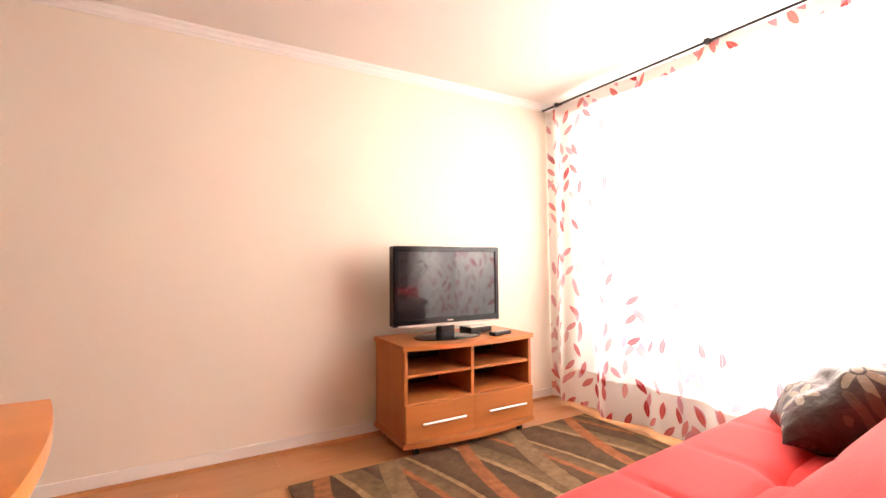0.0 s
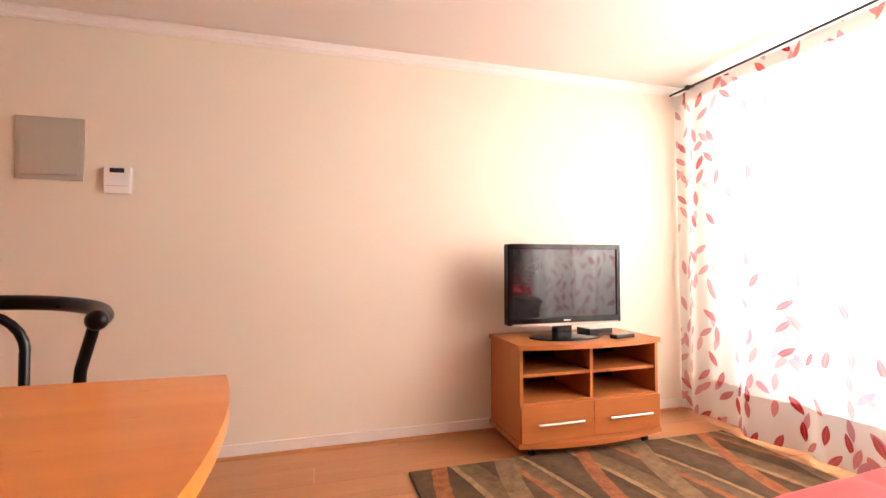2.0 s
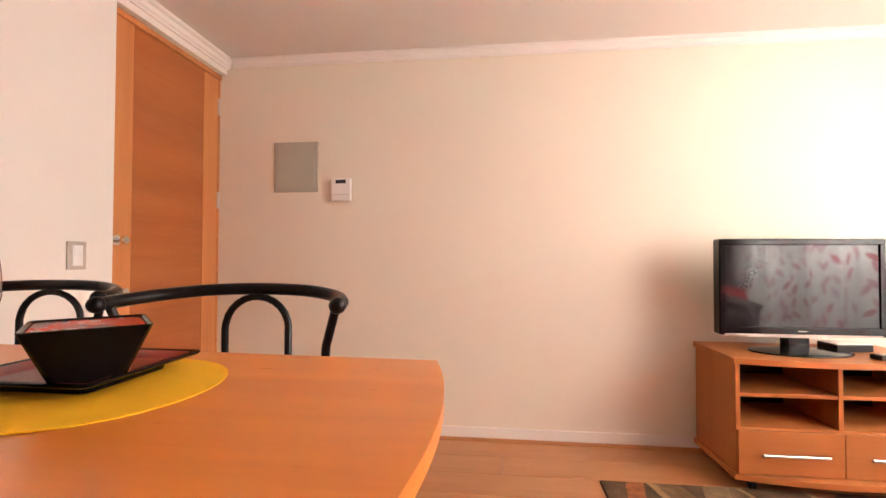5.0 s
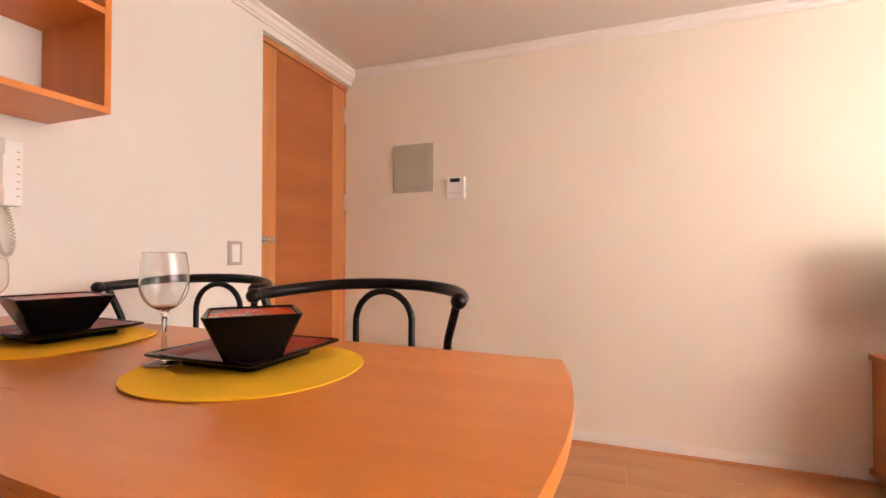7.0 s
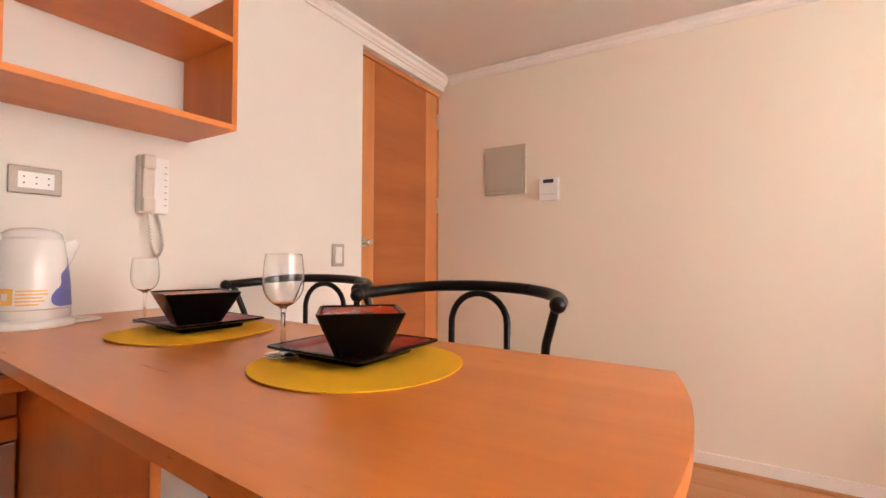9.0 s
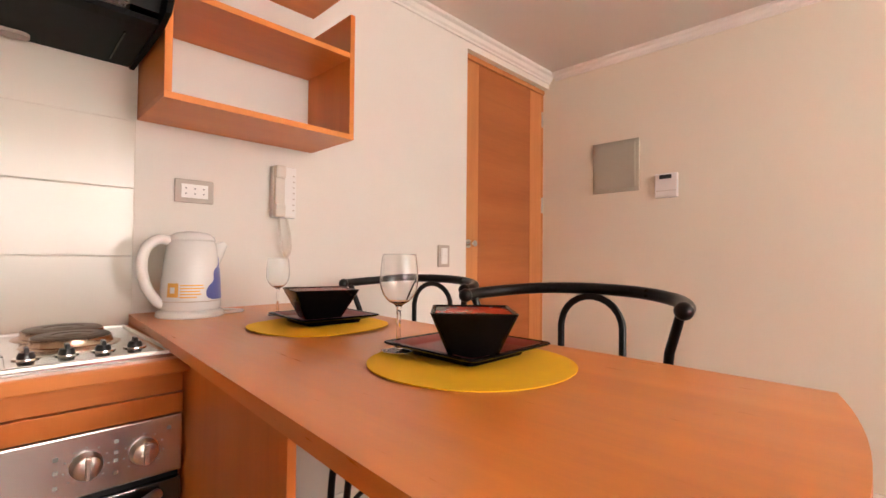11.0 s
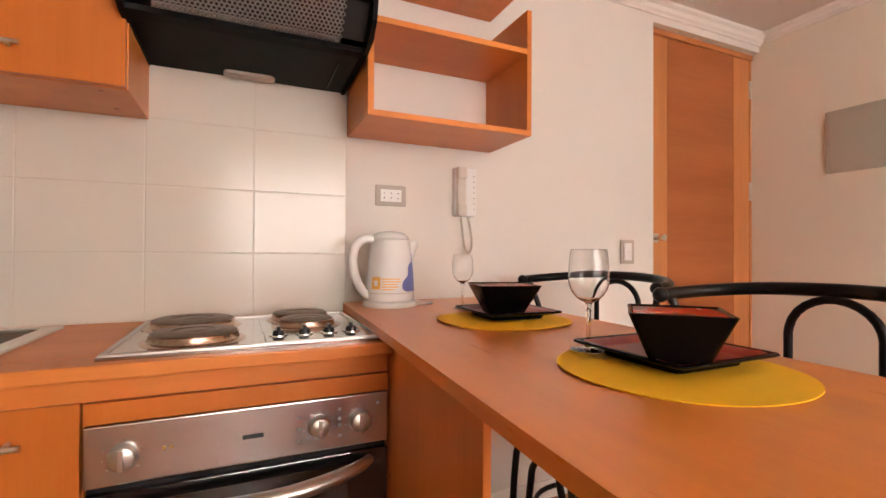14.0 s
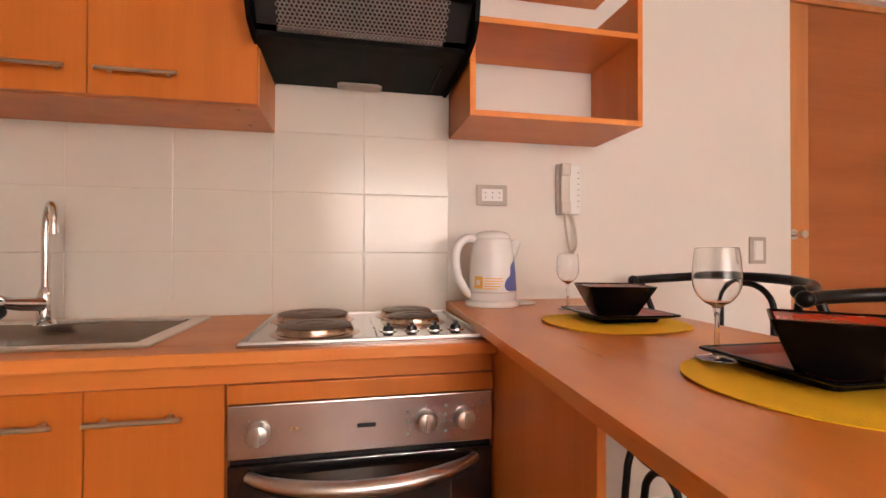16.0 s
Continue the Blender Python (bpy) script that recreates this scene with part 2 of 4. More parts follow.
STAND_Z = wood("stand_laminate_z", (0.37, 0.125, 0.034), (0.44, 0.155, 0.044), (0.49, 0.18, 0.055), 2)
DOOR_FACE = wood("cabinet_door_laminate", (0.50, 0.138, 0.020), (0.58, 0.168, 0.026), (0.64, 0.20, 0.036), 2, 0.33)
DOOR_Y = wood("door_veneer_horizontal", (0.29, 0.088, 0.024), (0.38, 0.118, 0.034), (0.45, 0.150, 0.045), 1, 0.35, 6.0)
DOOR_Z = wood("door_veneer_vertical", (0.45, 0.17, 0.055), (0.56, 0.22, 0.075), (0.64, 0.28, 0.10), 2, 0.35, 7.0)
FLOOR_W = wood("floor_laminate", (0.36, 0.15, 0.055), (0.47, 0.21, 0.085), (0.56, 0.27, 0.115), 0, 0.30, 7.0, 0.25, 0.12)
STEEL = make_brushed("brushed_steel", (0.60, 0.59, 0.575), 0.25, 1, 0.001)
SINK_STEEL = make_brushed("sink_bowl_steel", (0.46, 0.44, 0.41), 0.24, 1)
HOB_STEEL = make_brushed("polished_steel", (0.50, 0.485, 0.46), 0.16, 1)
OVEN_GLASS = plain("oven_glass", (0.008, 0.008, 0.008), 0.05, 0, 0.1, 5)
OVEN_GLASS.node_tree.nodes["Principled BSDF"].inputs["Specular IOR Level"].default_value = 1.0
STEEL_SOFT = make_brushed("satin_steel", (0.68, 0.66, 0.62), 0.34, 1)
CHROME = plain("chrome", (0.78, 0.78, 0.78), 0.10, 1.0, 0.03)
IRON = plain("cast_iron_plate", (0.15, 0.10, 0.07), 0.40, 0.6, 0.2, 20, 0.3, 200)
# Copper reflection on the chrome rings is put into the steel's colour.
SKIRT = plain("copper_reflection_steel", (0.50, 0.37, 0.28), 0.24, 1.0, 0.15, 30)
BLACK_P = plain("black_plastic", (0.012, 0.012, 0.013), 0.30, 0, 0.2, 8)
BLACK_GLOSS = plain("black_gloss", (0.005, 0.005, 0.006), 0.10, 0, 0.2, 8)
BLACK_GLOSS.node_tree.nodes["Principled BSDF"].inputs["Specular IOR Level"].default_value = 0.3
BLACK_TUBE = plain("black_enamel", (0.006, 0.006, 0.006), 0.30, 0, 0.2, 10)
BLACK_TUBE.node_tree.nodes["Principled BSDF"].inputs["Specular IOR Level"].default_value = 0.3
HOOD_B = plain("hood_black_enamel", (0.005, 0.0045, 0.004), 0.55, 0, 0.25, 10)
HOOD_B.node_tree.nodes["Principled BSDF"].inputs["Specular IOR Level"].default_value = 0.1
GRILLE_M = plain("grille_metal", (0.30, 0.30, 0.29), 0.45, 0.6, 0.15, 30)
WHITE_P = plain("white_plastic", (0.88, 0.87, 0.85), 0.24, 0, 0.02, 10)
GREY_P = plain("warm_grey_plastic", (0.48, 0.42, 0.36), 0.40, 0, 0.04, 10)
PANEL_M = plain("grey_beige_metal_paint", (0.47, 0.44, 0.36), 0.5, 0, 0.03, 5)
TILE_M = plain("glazed_tile", (0.74, 0.70, 0.62), 0.15, 0, 0.008, 2)
GROUT = plain("tile_grout", (0.70, 0.65, 0.57), 0.9, 0, 0.1, 30)
YELLOW = plain("yellow_mat_fabric", (1.0, 0.54, 0.006), 0.8, 0, 0.06, 40, 0.5, 500)
RED_CLOTH = plain("red_upholstery", (0.74, 0.045, 0.045), 0.85, 0, 0.06, 7, 0.4, 260)
RED_GLAZE = plain("red_lacquer", (0.28, 0.018, 0.010), 0.30, 0, 0.25, 12)
LINING = plain("dark_red_lacquer", (0.40, 0.030, 0.014), 0.26, 0, 0.3, 12)
LINING.node_tree.nodes["Principled BSDF"].inputs["Specular IOR Level"].default_value = 0.12
RED_GLAZE.node_tree.nodes["Principled BSDF"].inputs["Specular IOR Level"].default_value = 0.25
BLACK_GLAZE = plain("black_lacquer", (0.005, 0.004, 0.004), 0.22, 0, 0.3, 12)
BLACK_GLAZE.node_tree.nodes["Principled BSDF"].inputs["Specular IOR Level"].default_value = 0.10
BLUE_P = plain("blue_print", (0.14, 0.16, 0.46), 0.4)
ORANGE_P = plain("orange_print", (0.90, 0.52, 0.12), 0.4)
DARK_P = plain("dark_print", (0.03, 0.03, 0.03), 0.5)
ALU = plain("white_aluminium", (0.80, 0.80, 0.79), 0.4, 0, 0.02)
RUBBER = plain("rubber", (0.02, 0.02, 0.02), 0.8)
CONCRETE = plain("balcony_concrete", (0.5, 0.48, 0.45), 0.9, 0, 0.1, 4, 0.3, 80)
# Paler leaf reds put the backlight's washing-out into this cloth's colour.
CURTAIN_WASHED = make_curtain_cloth("curtain_cloth", 0.55, 0.13, 0.92, ((0.57, 0.13, 0.15), (0.67, 0.27, 0.29), (0.76, 0.46, 0.49)), 0.62)
# Deeper reds and opaque cloth put the missing backlight into heading and hem.
HEADING_DIM = make_curtain_cloth("curtain_heading_cloth", 0.06, 0.0, 1.0, ((0.46, 0.025, 0.035), (0.60, 0.09, 0.09), (0.70, 0.28, 0.26)), 0.8)
HEM_DIM = make_curtain_cloth("curtain_hem_cloth", 0.20, 0.0, 1.0, ((0.50, 0.05, 0.06), (0.62, 0.14, 0.14), (0.72, 0.34, 0.33)), 0.75)
SATIN = make_cushion_satin()
RUG = make_rug_pile()
GLASS = make_glass("clear_glass")
WINE_GLASS = make_glass("thin_glass", 0.0, 1.45)
SCREEN = plain("tv_screen", (0.014, 0.012, 0.015), 0.05, 0, 0.1, 4)
SCREEN.node_tree.nodes["Principled BSDF"].inputs["Specular IOR Level"].default_value = 0.5
HANDSET = plain("handset_plastic", (0.66, 0.60, 0.53), 0.4)
CORD = plain("cord_plastic", (0.55, 0.49, 0.42), 0.45)
BLACK_SEAT = plain("black_vinyl", (0.015, 0.014, 0.014), 0.45, 0, 0.2, 12, 0.3, 150)

# ---------------- mesh helpers ----------------
def part(name, bm, material, parent=None, label="", smooth=False):
    me = bpy.data.meshes.new(name)
    bmesh.ops.recalc_face_normals(bm, faces=bm.faces)
    for f in bm.faces:
        f.smooth = smooth
    bm.to_mesh(me)
    bm.free()
    if smooth:
        me.set_sharp_from_angle(angle=radians(38))
    me.materials.append(material)
    ob = new(name, me)
    if parent is not None:
        ob.parent = parent
    if label:
        tagged(ob, label)
    return ob


def thing(name, at, label, category, group="", kind="", turn=0):
    e = new(name)
    e.matrix_world = pose(*at, 0, 0, turn)
    return tagged(e, label, category, group, kind)


def add_box(bm, x0, x1, y0, y1, z0, z1, bev=0.0, seg=2):
    vs = [bm.verts.new((x, y, z)) for x in (x0, x1) for y in (y0, y1) for z in (z0, z1)]
    idx = [(0, 1, 3, 2), (4, 6, 7, 5), (0, 4, 5, 1), (2, 3, 7, 6), (0, 2, 6, 4), (1, 5, 7, 3)]
    fs = [bm.faces.new([vs[i] for i in q]) for q in idx]
    if bev:
        es = list({e for f in fs for e in f.edges})
        bmesh.ops.bevel(bm, geom=es, offset=bev, segments=seg, affect="EDGES", profile=0.6)


def box(x0, x1, y0, y1, z0, z1, bev=0.0, seg=2):
    bm = bmesh.new()
    add_box(bm, x0, x1, y0, y1, z0, z1, bev, seg)
    return bm


def add_prism(bm, outline, lo, hi, axis="z"):
    """An outline of 2D points drawn out along an axis."""
    def at(p, h):
        return {"z": (p[0], p[1], h), "y": (p[0], h, p[1]), "x": (h, p[0], p[1])}[axis]
    a = [bm.verts.new(at(p, lo)) for p in outline]
    b = [bm.verts.new(at(p, hi)) for p in outline]
    bm.faces.new(a)
    bm.faces.new(b)
    n = len(a)
    for i in range(n):
        bm.faces.new((a[i], a[(i + 1) % n], b[(i + 1) % n], b[i]))


def prism(outline, lo, hi, axis="z", bev=0.0, seg=2):
    bm = bmesh.new()
    add_prism(bm, outline, lo, hi, axis)
    if bev:
        es = [e for e in bm.edges if len(e.link_faces) == 2 and e.calc_face_angle() > 0.6]
        bmesh.ops.bevel(bm, geom=es, offset=bev, segments=seg, affect="EDGES", profile=0.6)
    return bm


def add_tube(bm, pts, r, seg=10, ends=True, closed=False):
    """A round tube along points; r is one radius or one for each point."""
    pts = [Vector(p) for p in pts]
    n = len(pts)
    rs = r if isinstance(r, (list, tuple)) else [r] * n
    rings, up = [], None
    for i, p in enumerate(pts):
        if closed:
            d = pts[(i + 1) % n] - pts[i - 1]
        else:
            d = pts[min(i + 1, n - 1)] - pts[max(i - 1, 0)]
        d.normalize()
        if up is None:
            up = d.orthogonal().normalized()
        up = (up - d * up.dot(d)).normalized()
        side = d.cross(up)
        rings.append([bm.verts.new(p + rs[i] * (math.cos(a) * up + math.sin(a) * side))
                      for a in (2 * math.pi * k / seg for k in range(seg))])
    for i in range(n if closed else n - 1):
        a, b = rings[i], rings[(i + 1) % n]
        for k in range(seg):
            bm.faces.new((a[k], a[(k + 1) % seg], b[(k + 1) % seg], b[k]))
    if ends and not closed:
        bm.faces.new(rings[0])
        bm.faces.new(rings[-1])


def tube(pts, r, seg=10, ends=True, closed=False):
    bm = bmesh.new()
    add_tube(bm, pts, r, seg, ends, closed)
    return bm


def add_ball(bm, c, r, squash=1.0):
    bmesh.ops.create_uvsphere(bm, u_segments=14, v_segments=9, radius=r,
                              matrix=Matrix.Translation(c) @ Matrix.Diagonal((1, 1, squash, 1)))


def lathe(profile, seg=28, at=(0, 0, 0)):
    """A body of revolution about the upright axis; profile of radius and height."""
    bm = bmesh.new()
    rings = []
    for r, z in profile:
        if r < 1e-5:
            rings.append([bm.verts.new((at[0], at[1], at[2] + z))])
        else:
            rings.append([bm.verts.new((at[0] + r * math.cos(2 * math.pi * k / seg), at[1] + r * math.sin(2 * math.pi * k / seg), at[2] + z))
                          for k in range(seg)])
    for a, b in zip(rings, rings[1:]):
        for k in range(seg):
            q = [a[k % len(a)], a[(k + 1) % len(a)], b[(k + 1) % len(b)], b[k % len(b)]]
            q = list(dict.fromkeys(q))
            if len(q) > 2:
                bm.faces.new(q)
    return bm


def smooth_path(ctrl, n=8):
    """Catmull-Rom through control points."""
    c = [Vector(p) for p in ctrl]
    c = [2 * c[0] - c[1]] + c + [2 * c[-1] - c[-2]]
    out = []
    for i in range(1, len(c) - 2):
        for k in range(n):
            t = k / n
            out.append(0.5 * ((2 * c[i]) + (c[i + 1] - c[i - 1]) * t + (2 * c[i - 1] - 5 * c[i] + 4 * c[i + 1] - c[i + 2]) * t * t
                              + (3 * c[i] - c[i - 1] - 3 * c[i + 1] + c[i + 2]) * t ** 3))
    out.append(c[-2])
    return out


def rrect(x0, x1, y0, y1, r, z, n=5):
    out = []
    for cx, cy, a0 in ((x1 - r, y1 - r, 0), (x0 + r, y1 - r, 90), (x0 + r, y0 + r, 180), (x1 - r, y0 + r, 270)):
        out += [(cx + r * math.cos(radians(a0 + 90 * k / n)), cy + r * math.sin(radians(a0 + 90 * k / n)), z) for k in range(n + 1)]
    return out


# ---------------- plan of the room (metres) ----------------
XK, XE = -1.578, 2.66          # kitchen wall, window wall
YT, YS = 2.468, -3.20          # television wall, wall behind
ZC = 2.234                     # ceiling
DOOR_S, LINTEL, RECESS = 1.655, 2.142, 0.046

def setting(name, bm, material, label, category="wall"):
    return tagged(part(name, bm, material), label, category, kind="structure")

setting("subfloor", box(XK - 0.3, XE + 0.2, YS - 0.15, YT + 0.15, -0.12, -0.012), GROUT, "plain screed below the laminate floor", "floor")
setting("wall_north", box(XK - 0.3, XE + 0.2, YT, YT + 0.15, -0.012, ZC), WALL, "cream painted wall behind the television", "wall")
setting("wall_south", box(XK - 0.3, XE + 0.2, YS - 0.15, YS, -0.012, ZC), WALL, "plain cream painted wall", "wall")
_w = box(XK - 0.3, XK, YS, DOOR_S, -0.012, ZC)
add_box(_w, XK - 0.3, XK, DOOR_S, YT, LINTEL, ZC)
wall_west = setting("wall_west", _w, WALL_K, "off-white painted kitchen wall with a recessed doorway", "wall")
WIN = (-0.30, 2.02, 0.25, 2.09)
_w = box(XE, XE + 0.16, YS, YT, -0.012, WIN[2])
add_box(_w, XE, XE + 0.16, YS, YT, WIN[3], ZC)
add_box(_w, XE, XE + 0.16, WIN[1], YT, WIN[2], WIN[3])
add_box(_w, XE, XE + 0.16, YS, WIN[0], WIN[2], WIN[3])
setting("wall_east", _w, WALL, "cream wall around a wide window", "wall")
setting("ceiling", box(XK - 0.3, XE + 0.2, YS - 0.15, YT + 0.15, ZC, ZC + 0.12), CEIL, "smooth matt off-white ceiling", "ceiling")
setting("ground", box(XE + 0.16, 60, -60, 60, -0.35, -0.15), CONCRETE, "pale concrete ground outside the window", "ground")

# cornices: stepped plaster profiles
def cornice(name, w, h, lo, hi, along):
    prof = [(0, 0), (w * 0.22, 0), (w * 0.26, h * 0.16), (w * 0.5, h * 0.30), (w * 0.62, h * 0.62), (w * 0.92, h * 0.72), (w, h * 0.78), (w, h), (0, h)]
    if along == "x":
        return prism([(YT - a, ZC - h + b) for a, b in prof], lo, hi, "x")
    return prism([(XK + a, ZC - h + b) for a, b in prof], lo, hi, "y")

setting("cornice_north", cornice("c", 0.04, 0.05, XK + 0.046, XE, "x"), TRIM, "white moulded plaster cornice", "cornice")
setting("cornice_west", cornice("c", 0.045, 0.058, YS, YT, "y"), TRIM, "white stepped plaster cornice above the door", "cornice")
setting("baseboard_north", box(-1.64, XE, YT - 0.013, YT, 0.018, 0.075, 0.003), TRIM, "white painted baseboard", "baseboard")
setting("baseboard_west", box(XK, XK + 0.013, 0.228, DOOR_S, 0.0, 0.075, 0.003), TRIM, "white painted baseboard under the bar", "baseboard")
setting("floor_trim_north", prism([(YT - 0.026, 0.0), (YT - 0.024, 0.012), (YT - 0.0135, 0.018), (YT - 0.0135, 0.0)], -1.64, XE, "x"), FLOOR_W, "wooden quarter-round strip along the floor", "trim")

# window: frame, mullions, panes
window = thing("window_1", (XE + 0.06, 0, 0), "wide white aluminium window behind the curtain", "window", kind="structure")
for y0, y1 in ((WIN[0], 0.47), (0.47, 1.245), (1.245, WIN[1])):
    f = box(-0.03, 0.03, y0, y0 + 0.045, WIN[2], WIN[3], 0.003)
    add_box(f, -0.03, 0.03, y1 - 0.045, y1, WIN[2], WIN[3], 0.003)
    add_box(f, -0.028, 0.028, y0 + 0.045, y1 - 0.045, WIN[2], WIN[2] + 0.05)
    add_box(f, -0.028, 0.028, y0 + 0.045, y1 - 0.045, WIN[3] - 0.05, WIN[3])
    part("window_frame", f, ALU, window)
    p = part("pane", box(-0.003, 0.003, y0 + 0.045, y1 - 0.045, WIN[2] + 0.05, WIN[3] - 0.05), GLASS, window)
    p.visible_shadow = False

# ---------------- entrance door ----------------
XD = XK - RECESS
door = thing("door_1", (XD, 0, 0), "closed reddish wooden flush door with lighter stiles", "door", kind="structure")
Y0, Y1 = 1.60, 2.450
part("door_panel", box(-0.035, 0.0, 1.807, 2.315, 0.01, LINTEL - 0.03), DOOR_Y, door, "horizontal veneer centre panel")
part("stile", box(-0.035, 0.001, Y0, 1.805, 0.01, LINTEL - 0.03, 0.001), DOOR_Z, door, "lighter vertical stile")
part("stile", box(-0.035, 0.001, 2.317, Y1, 0.01, LINTEL - 0.03, 0.001), DOOR_Z, door, "lighter vertical stile")
part("door_frame", box(-0.06, 0.012, Y0, YT, LINTEL - 0.028, LINTEL - 0.002), DOOR_Z, door, "wooden head frame")
part("jamb", box(-0.06, 0.004, Y1 + 0.002, YT - 0.001, 0.01, LINTEL - 0.03), DOOR_Z, door)
for z in (1.945, 1.376, 0.25):
    hb = tube([(0.008, Y1, z - 0.05), (0.008, Y1, z + 0.05)], 0.007, 8)
    part("hinge", hb, STEEL_SOFT, door, "dull metal hinge", True)
for z, r in ((1.103, 0.023), (0.868, 0.030)):
    k = bmesh.new()
    add_tube(k, [(0.0, 1.716, z), (0.008, 1.716, z)], r * 1.05, 20)
    add_tube(k, [(0.008, 1.716, z), (0.03, 1.716, z), (0.045, 1.716, z), (0.058, 1.716, z)], [r * 0.5, r * 0.45, r * 0.8, r * 0.72], 16)
    part("door_knob", k, CHROME, door, "round chrome knob", True)
setting("passage_wall", box(XK - 0.32, XK - 0.30, 1.4, YT, 0, ZC), WALL_K, "plain wall closing the doorway", "wall")

# ---------------- television wall fittings ----------------
fuse = thing("fuse_box", (-1.127, YT, 1.568), "flat grey-beige metal fuse box cover on the wall", "fuse box")
part("frame", box(-0.137, 0.137, -0.012, 0.0, -0.150, 0.150, 0.002), PANEL_M, fuse)
part("door", box(-0.117, 0.117, -0.017, -0.0125, -0.128, 0.132, 0.002), PANEL_M, fuse)
part("seam", box(-0.112, 0.112, -0.0185, -0.0172, 0.120, 0.1225), GREY_P, fuse)
part("seam", box(-0.112, 0.112, -0.0185, -0.0172, -0.1215, -0.119), GREY_P, fuse)

th = thing("thermostat", (-0.843, YT, 1.427), "small white wall thermostat with dark display", "thermostat")
part("housing", box(-0.058, 0.058, -0.026, 0.0, -0.066, 0.066, 0.006), WHITE_P, th)
part("display", box(-0.032, 0.030, -0.0285, -0.0262, 0.036, 0.058, 0.001), DARK_P, th, "dark display")
part("flap_line", box(-0.05, 0.05, -0.0272, -0.0262, -0.030, -0.028), GREY_P, th)

# ---------------- kitchen run along the west wall ----------------
CZ, CX, FX = 0.819, -0.998, -1.037      # worktop height, its front edge, door faces
worktop = tagged(new("kitchen_worktop"), "cherry laminate kitchen worktop with built-in hob and sink", "worktop")
SX0, SX1, SY0, SY1 = -1.483, -1.088, -1.13, -0.59       # cut-out for the sink bowl
part("front_strip", box(SX1, CX, -1.64, 0.172, CZ - 0.028, CZ, 0.004), CHERRY_Y, worktop)
part("hob_section", box(XK + 0.001, SX1, SY1, 0.172, CZ - 0.028, CZ), CHERRY_Y, worktop)
part("end_section", box(XK + 0.001, SX1, -1.64, SY0, CZ - 0.028, CZ), CHERRY_Y, worktop)
part("back_strip", box(XK + 0.001, SX0, SY0, SY1, CZ - 0.028, CZ), CHERRY_Y, worktop)
part("under_rail", box(FX - 0.03, FX - 0.008, -1.64, 0.171, 0.743, CZ - 0.0285), CHERRY_Y, worktop, "recessed rail below the worktop edge")


def bar_handle(parent, x, y0, y1, z, r=0.0055, out=0.03):
    h = part("handle", tube([(x + out, y0, z), (x + out, y1, z)], r, 10), STEEL_SOFT, parent, "brushed steel bar handle", True)
    for y in (y0 + 0.025, y1 - 0.025):
        part("handle_post", tube([(x - 0.001, y, z), (x + out, y, z)], r * 0.8, 8), STEEL_SOFT, h, smooth=True)


def base_unit(y0, y1, spans):
    u = thing("base_cabinet", (0, 0, 0), "cherry laminate base cabinet with steel bar handles", "cabinet", "kitchen base cabinets")
    b = box(XK + 0.002, FX - 0.021, y0, y1, 0.10, 0.650)
    add_box(b, FX - 0.040, FX - 0.021, y0, y1, 0.650, 0.7425)
    part("body", b, CHERRY_Z, u)
    part("plinth", box(XK + 0.02, FX - 0.07, y0, y1, 0.0, 0.099), CHERRY_Y, u)
    for a, c, h0, h1 in spans:
        d = part("door", box(FX - 0.019, FX, a + 0.0015, c - 0.0015, 0.105, 0.744, 0.0015), DOOR_FACE, u)
        bar_handle(d, FX, h0, h1, 0.687)
    return u


base_unit(-0.937, -0.409, [(-0.669, -0.410, -0.656, -0.486), (-0.936, -0.669, -0.872, -0.709)])
base_unit(-1.500, -0.939, [(-1.219, -0.940, -1.17, -1.00), (-1.499, -1.220, -1.43, -1.26)])

# oven housing and oven
hs = thing("oven_housing", (0, 0, 0), "cherry laminate housing around the built-in oven", "cabinet", "kitchen base cabinets")
part("top_strip", box(FX - 0.02, FX, -0.4075, 0.171, 0.701, 0.741, 0.0015), DOOR_FACE, hs)
part("plinth", box(XK + 0.02, FX - 0.07, -0.4075, 0.171, 0.0, 0.10), CHERRY_Y, hs)
part("bottom_strip", box(FX - 0.02, FX, -0.4075, 0.171, 0.10, 0.125, 0.0015), DOOR_FACE, hs)
oven = thing("built_in_oven", (FX, -0.1185, -0.008), "stainless steel built-in oven with dark glass door", "oven")
part("carcass", box(-0.49, -0.012, -0.285, 0.285, 0.13, 0.70), BLACK_P, oven)
part("control_panel", box(-0.012, 0.004, -0.2875, 0.2875, 0.594, 0.707, 0.003), STEEL, oven, "brushed steel control panel")
part("door_glass", box(-0.012, 0.004, -0.2865, 0.2865, 0.135, 0.580, 0.003), OVEN_GLASS, oven, "dark glass oven door")
part("inner_window", box(0.0042, 0.0055, -0.20, 0.20, 0.20, 0.46, 0.0005), SCREEN, oven)
hp = [(0.004 + 0.062 * (1 - (2 * s - 1) ** 2) ** 0.75 + 0.004, -0.245 + 0.49 * s, 0.560 - 0.016 * (1 - (2 * s - 1) ** 2)) for s in [i / 24 for i in range(25)]]
part("door_handle", tube(hp, [0.011 + 0.006 * (1 - abs(2 * i / 24 - 1) ** 3) for i in range(25)], 12), STEEL_SOFT, oven, "bowed steel door handle", True)
